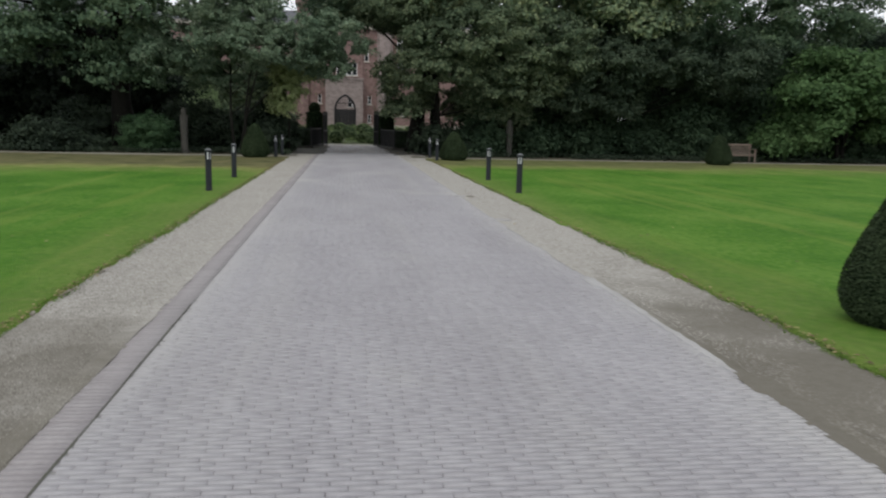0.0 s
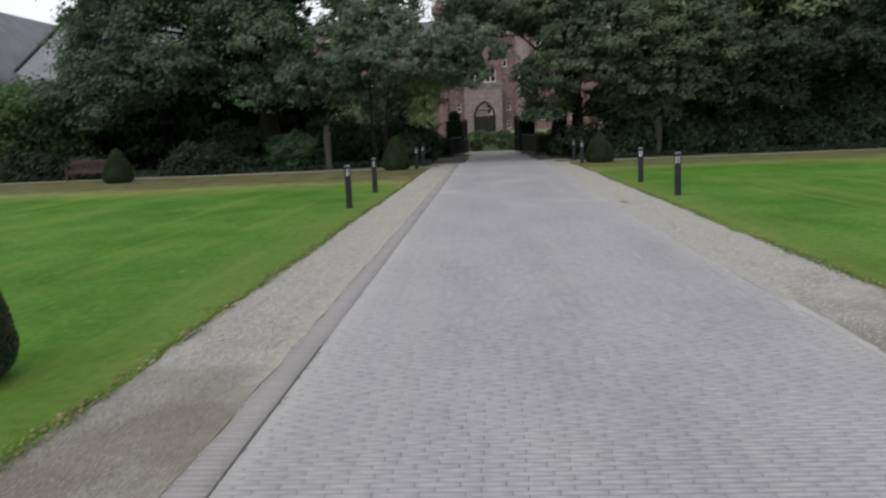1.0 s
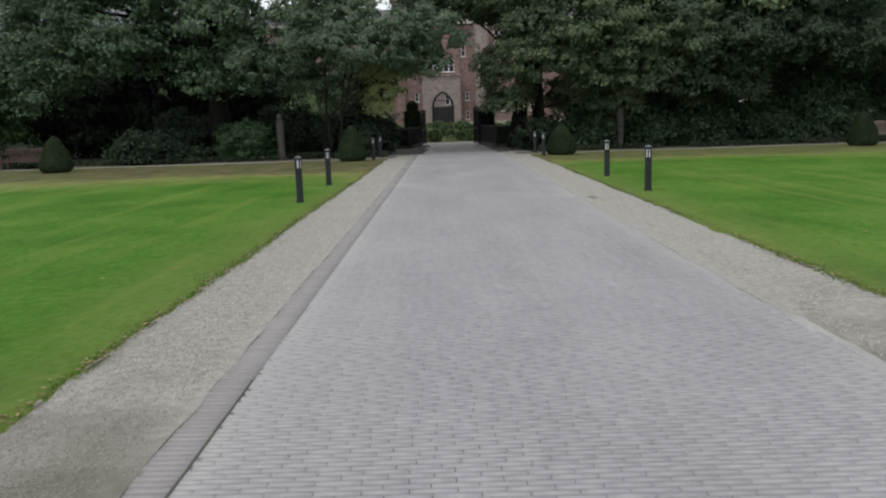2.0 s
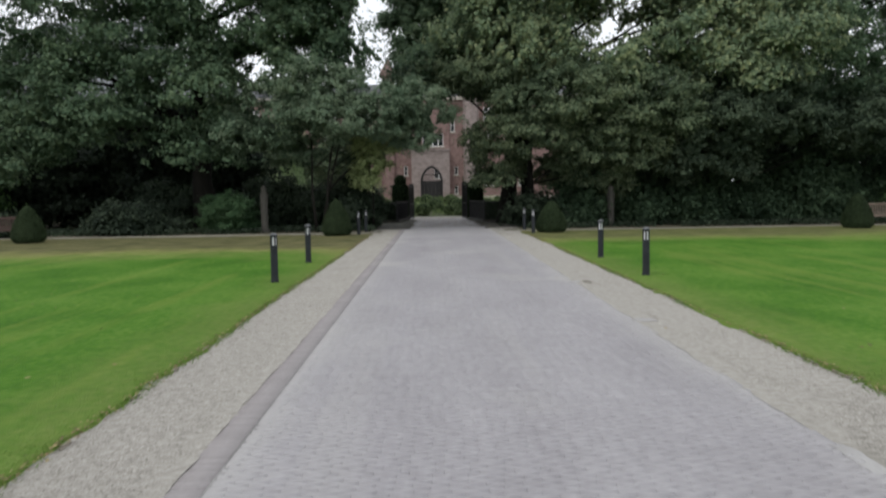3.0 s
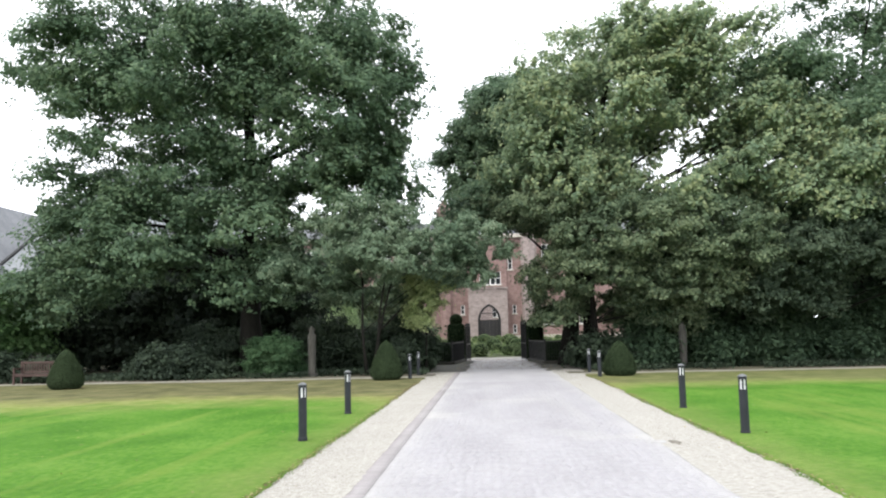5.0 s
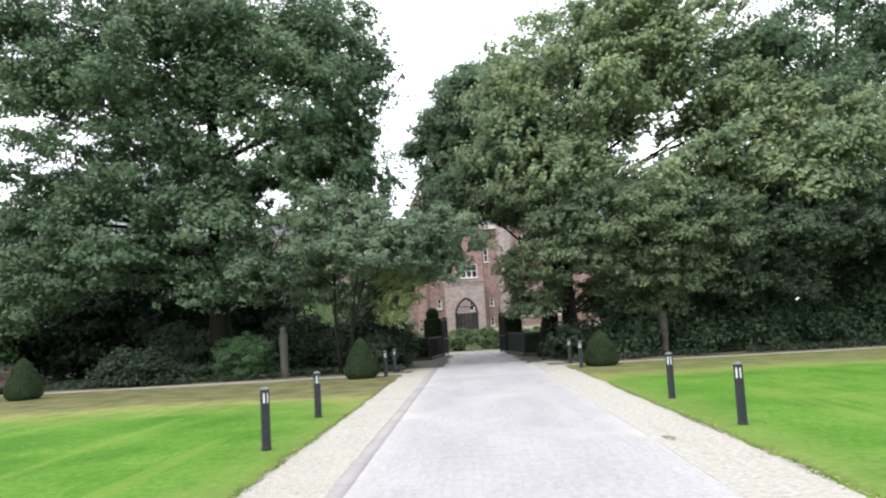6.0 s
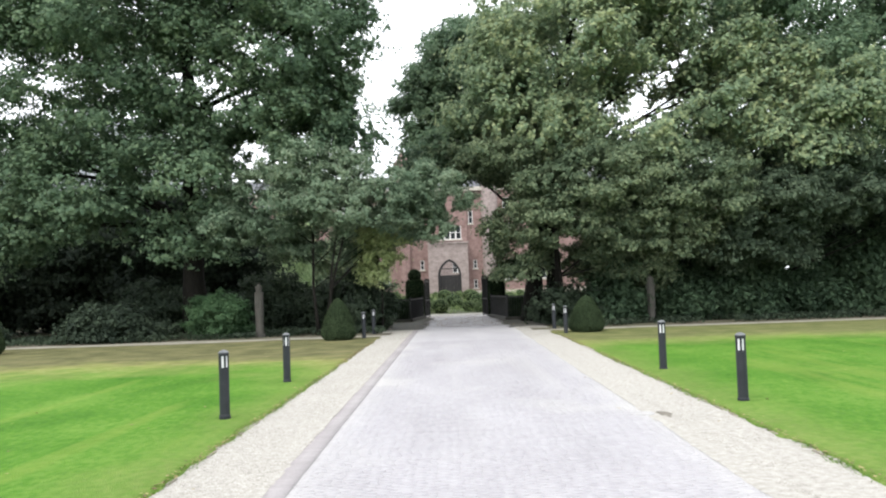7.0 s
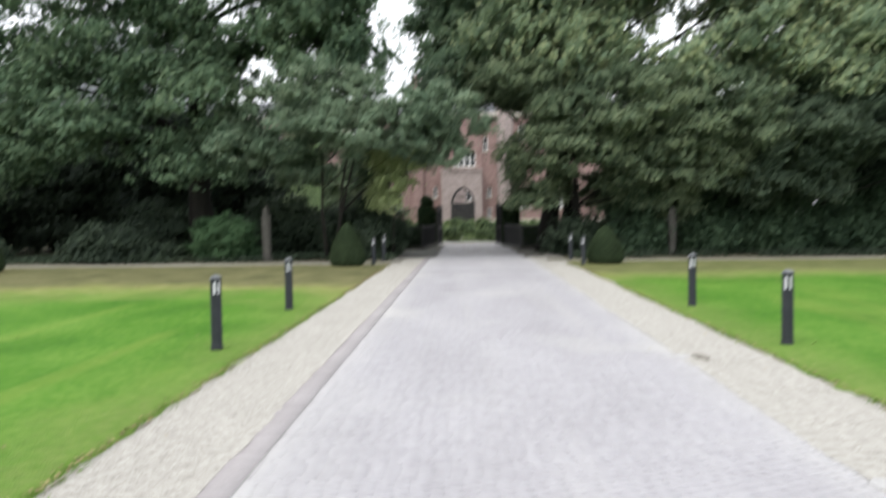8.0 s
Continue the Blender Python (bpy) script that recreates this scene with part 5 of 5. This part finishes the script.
def pebbles(name, x0, x1, y0, y1, count, size, seed, label):
    r = np.random.RandomState(seed)
    base = np.array([(1, 0, 0), (-0.5, 0.87, 0), (-0.5, -0.87, 0), (0, 0, 0.75)])
    y = y0 + (y1 - y0) * r.uniform(0, 1, count) ** 2.3
    c = np.stack([r.uniform(x0, x1, count), y, np.full(count, 0.0)], 1)
    c[:, 2] = 0.002
    a, s = r.uniform(0, 6.28, count), size * r.uniform(0.5, 1.5, count)
    v = np.empty((count, 4, 3))
    for i, (bx, by, bz) in enumerate(base):
        v[:, i, 0] = c[:, 0] + s * (bx * np.cos(a) - by * np.sin(a))
        v[:, i, 1] = c[:, 1] + s * (bx * np.sin(a) + by * np.cos(a))
        v[:, i, 2] = c[:, 2] + s * bz * r.uniform(0.6, 1.1, count) - 0.003
    o = np.arange(count)[:, None] * 4
    f = np.concatenate([o + np.array([[0, 1, 3]]), o + np.array([[1, 2, 3]]), o + np.array([[2, 0, 3]])])
    tagged(np_part(name, v.reshape(-1, 3), f, M_PEBBLE), label, "gravel", kind="stuff")


pebbles("loose_gravel_west", GL + 0.03, KX0, 2.2, 46, 64000, 0.0062, 92, "loose pale pebbles on the gravel strip")
pebbles("loose_gravel_east", RX1 + 0.12, GR - 0.03, 3.0, 46, 52000, 0.0062, 93, "loose pale pebbles on the gravel strip")


def blades(name, edge, side, count, seed):
    r = np.random.RandomState(seed)
    d = np.abs(r.exponential(0.09, count)) * r.choice([1, 1, 2], count)
    y = 2.5 + 22 * r.uniform(0, 1, count) ** 1.6
    p = np.stack([np.full(count, float(edge)), y, np.zeros(count)], 1)
    w = 0.04 * field(p, 0.7, seed) + 0.03 * r.normal(0, 1, count)
    x = edge + side * (d - 0.03 + w * np.exp(-d))
    h, a = r.uniform(0.006, 0.02, count) * (0.5 + 0.7 * np.exp(-d * 3)), r.uniform(0, 6.28, count)
    lean = r.normal(0, 0.025, (count, 2))
    v = np.empty((count, 3, 3))
    v[:, 0] = np.stack([x - 0.006 * np.cos(a), y - 0.006 * np.sin(a), np.full(count, 0.005)], 1)
    v[:, 1] = np.stack([x + 0.006 * np.cos(a), y + 0.006 * np.sin(a), np.full(count, 0.005)], 1)
    v[:, 2] = np.stack([x + lean[:, 0], y + lean[:, 1], 0.01 + h], 1)
    tagged(np_part(name, v.reshape(-1, 3), np.arange(3 * count).reshape(-1, 3), M_BLADE), "grass blades along the lawn's ragged edge", "grass", kind="stuff")


blades("grass_fringe_west", GL, -1, 14000, 94)
blades("grass_fringe_east", GR, 1, 14000, 95)


def litter(name, count, seed, xs, ys, size=0.06):
    r = np.random.RandomState(seed)
    c = np.stack([r.normal(xs[0], xs[1], count), r.uniform(ys[0], ys[1], count), np.full(count, 0.035)], 1)
    v, f = leaves(c, np.tile([0.0, 0, 1], (count, 1)), size, r, up=0.6, spread=0.25)
    tagged(np_part(name, v, f, M_LITTER), "scattered brown fallen leaves", "fallen leaves", kind="stuff")


litter("fallen_leaves_west", 1500, 96, (GL + 0.01, 0.04), (2.5, 32), 0.034)
litter("fallen_leaves_east", 1500, 97, (GR - 0.01, 0.04), (2.5, 32), 0.034)
litter("fallen_leaves_lawn_east", 100, 98, (6.4, 1.8), (8, 30), 0.05)
litter("fallen_leaves_lawn_west", 100, 100, (-5.4, 1.8), (8, 30), 0.05)

# leaves added to darken the drive where the trees shade it
litter("fallen_leaves_gate", 2600, 101, (0.6, 1.5), (40, 54), 0.06)


def edging(name, edge, seed):
    """Short bits of a pale wooden lawn edging that show where the turf has sunk."""
    r = random.Random(seed)
    bm = bmesh.new()
    y = 2.6
    while y < 30:
        length = r.uniform(0.08, 0.35)
        for v in box(bm, -0.006, 0.006, 0, length, -0.02, r.uniform(0.010, 0.02)):
            v.co = pose(edge + r.uniform(-0.004, 0.004), y, 0, 0, 0, 0) @ v.co + Vector((r.uniform(-0.008, 0.008), 0, r.uniform(-0.004, 0.004)))
        y += length + r.uniform(0.15, 1.3)
    tagged(part(name, bm, M_EDGING), "broken pale wooden edging along the lawn", "edging", kind="stuff")


edging("lawn_edging_west", GL + 0.03, 5)
edging("lawn_edging_east", GR - 0.03, 6)

# ---- drive surface: clinker bricks and kerb course ----
road = bpy.data.objects["road"]
BP, BL = 0.0495, 0.206     # course pitch, brick pitch
NEAR = (3.3, 4.08)


def brick_grid():
    """Rows of left, right, start, height, length along the drive."""
    r = np.random.RandomState(99)
    out = []
    for i, y in enumerate(np.arange(-4, 32.0, BP)):
        x = RX0 + 0.012 - (BL / 2 if i % 2 else 0) + r.uniform(-0.03, 0.03)
        length, dip = BP - r.choice([0.003, 0.0045, 0.007]), r.uniform(-0.0012, 0.0012)
        while x < RX1:
            a, b = max(x, RX0 + 0.012), min(x + BL - r.choice([0.0004, 0.0008, 0.0016]), RX1 + 0.01)
            if b - a > 0.03:
                out.append((a, b, y + r.uniform(-0.0006, 0.0006), dip + r.uniform(-0.0016, 0.0012), length))
            x += BL
    return np.array(out)


def slabs(cells):
    """Boxes without bottoms whose tops are a little smaller than their feet."""
    n = len(cells)
    a, b, y, dz, length = cells.T
    e = 0.0018
    v = np.empty((n, 8, 3))
    lo, hi = np.full(n, -0.02), dz
    y0, y1 = y, y + length
    for k, (xx, yy, zz) in enumerate(((a, y0, lo), (b, y0, lo), (b, y1, lo), (a, y1, lo), (a + e, y0 + e, hi), (b - e, y0 + e, hi), (b - e, y1 - e, hi), (a + e, y1 - e, hi))):
        v[:, k] = np.stack([xx, yy, zz], 1)
    q = np.array([(4, 5, 6, 7), (0, 1, 5, 4), (1, 2, 6, 5), (2, 3, 7, 6), (3, 0, 4, 7)])
    f = (np.arange(n)[:, None, None] * 8 + q[None]).reshape(-1, 4)
    return v.reshape(-1, 3), f


cells = brick_grid()
ob = sheet("far_paving", RX0 + 0.012, RX1 + 0.01, 32.0, DRIVE_END, -0.001, 6, 60, M_BRICK, 0.001)
tagged(ob, "grey clinker paving under the trees").parent = road
near = (cells[:, 2] > NEAR[0]) & (cells[:, 2] < NEAR[1])
v, f = slabs(cells[~near])
tagged(np_part("paving_bricks", v, f, M_BRICK, road), "grey clinker paving bricks in running bond", kind="stuff")
kerb = np.array([(KX0 + random.uniform(-0.006, 0.006), RX0 - 0.006, y, random.uniform(-0.003, 0.0), 0.0552) for y in np.arange(-4, DRIVE_END, 0.0575)])
kn = (kerb[:, 2] > 3.3) & (kerb[:, 2] < 7.5)
v, f = slabs(kerb[~kn])
tagged(np_part("kerb_bricks", v, f, M_KERB, road), "brownish grey kerb bricks laid crosswise", kind="stuff")


def loose_pieces(name, rows, material):
    made = {}
    for a, b, y, dz, length in rows:
        key = (round(b - a, 3), round(length, 4))
        if key not in made:
            sv, sf = slabs(np.array([(-(b - a) / 2, (b - a) / 2, -length / 2, 0.0, length)]))
            made[key] = np_mesh(name, sv, sf, material)
        ob = new(name, made[key])
        ob.parent = road
        ob.location = ((a + b) / 2, y + length / 2, dz)


loose_pieces("brick", cells[near], M_BRICKP)
loose_pieces("kerb_brick", kerb[kn], M_KERBP)

# gravel trodden over the kerb's outer edge and over the drive's open edge
for x0, x1, y0, y1, z, m, seed in ((KX0 - 0.12, KX0 + 0.006, -4, DRIVE_END, 0.0004, M_GRAVEL_W, 41), (RX1 - 0.02, RX1 + 0.2, -4, 4.9, 0.0012, M_GRAVEL_E, 42), (RX1 - 0.03, RX1 + 0.2, 7.6, DRIVE_END, 0.0022, M_GRAVEL_E, 43)):
    ob = sheet("spilt_gravel", x0, x1, y0, y1, z, 5, int((y1 - y0) / 0.04), m, 0.003, 1.6, seed, ragged=0.022, sink=0.9)
    tagged(ob, "gravel trodden over the edge of the paving").parent = road

# soil-filled groove beside the kerb course, pale haunch along the other edge, broken edge stones
ob = sheet("groove", RX0 - 0.006, RX0 + 0.009, -4, 6.6, -0.0052, 1, 140, M_SOILSHADE, 0.0028, 1.0, 18, ragged=0.008)
tagged(ob, "soil-filled groove beside the kerb").parent = road
M_HAUNCH = ramp_mat("pale_mortar", [(0.27, 0.262, 0.25), (0.335, 0.327, 0.318), (0.40, 0.392, 0.38)], 2.5, 30, 0.9, 0.5)
ob = sheet("haunch", RX1 - 0.05, RX1 + 0.07, 4.3, 8.2, -0.0012, 4, 400, M_HAUNCH, 0.003, 0.9, 19, ragged=0.028, sink=0.35)
tagged(ob, "pale mortar edge of the drive").parent = road


def edge_stone(x, y, w, d, seed):
    r = random.Random(seed)
    bm = bmesh.new()
    n = 9
    lo, hi = [], []
    for i in range(n):
        a = 2 * math.pi * i / n
        k = r.uniform(0.75, 1.15)
        lo.append(bm.verts.new((w * k * math.cos(a), d * k * math.sin(a), -0.02)))
        hi.append(bm.verts.new((w * k * 0.93 * math.cos(a), d * k * 0.93 * math.sin(a), 0.012 + r.uniform(-0.004, 0.004))))
    bm.faces.new(hi)
    for i in range(n):
        bm.faces.new((lo[i], lo[(i + 1) % n], hi[(i + 1) % n], hi[i]))
    ob = tagged(part("edge_stone", bm, M_HAUNCH), "flat pale stone lying on the gravel edge", "stone", "edge stones")
    ob.location = (x, y, 0)


edge_stone(2.5, 17.1, 0.13, 0.15, 3)
edge_stone(2.62, 12.75, 0.16, 0.14, 4)
r = random.Random(20)
bm = bmesh.new()
rim = [(1 + r.uniform(-0.35, 0.25), 2 * math.pi * i / 18) for i in range(18)]
mid = [bm.verts.new((0.06 * k * math.cos(a), 0.14 * k * math.sin(a), 0.009)) for k, a in rim]
out = [bm.verts.new((0.12 * k * math.cos(a), 0.27 * k * math.sin(a), -0.012)) for k, a in rim]
bm.faces.new(mid)
for i in range(18):
    bm.faces.new((out[i], out[(i + 1) % 18], mid[(i + 1) % 18], mid[i]))
dirt = tagged(part("dirt_patch", bm, M_GRAVEL_DARK), "dark damp hollow in the gravel", "ground", kind="structure")
dirt.location = (2.72, 17.05, 0)
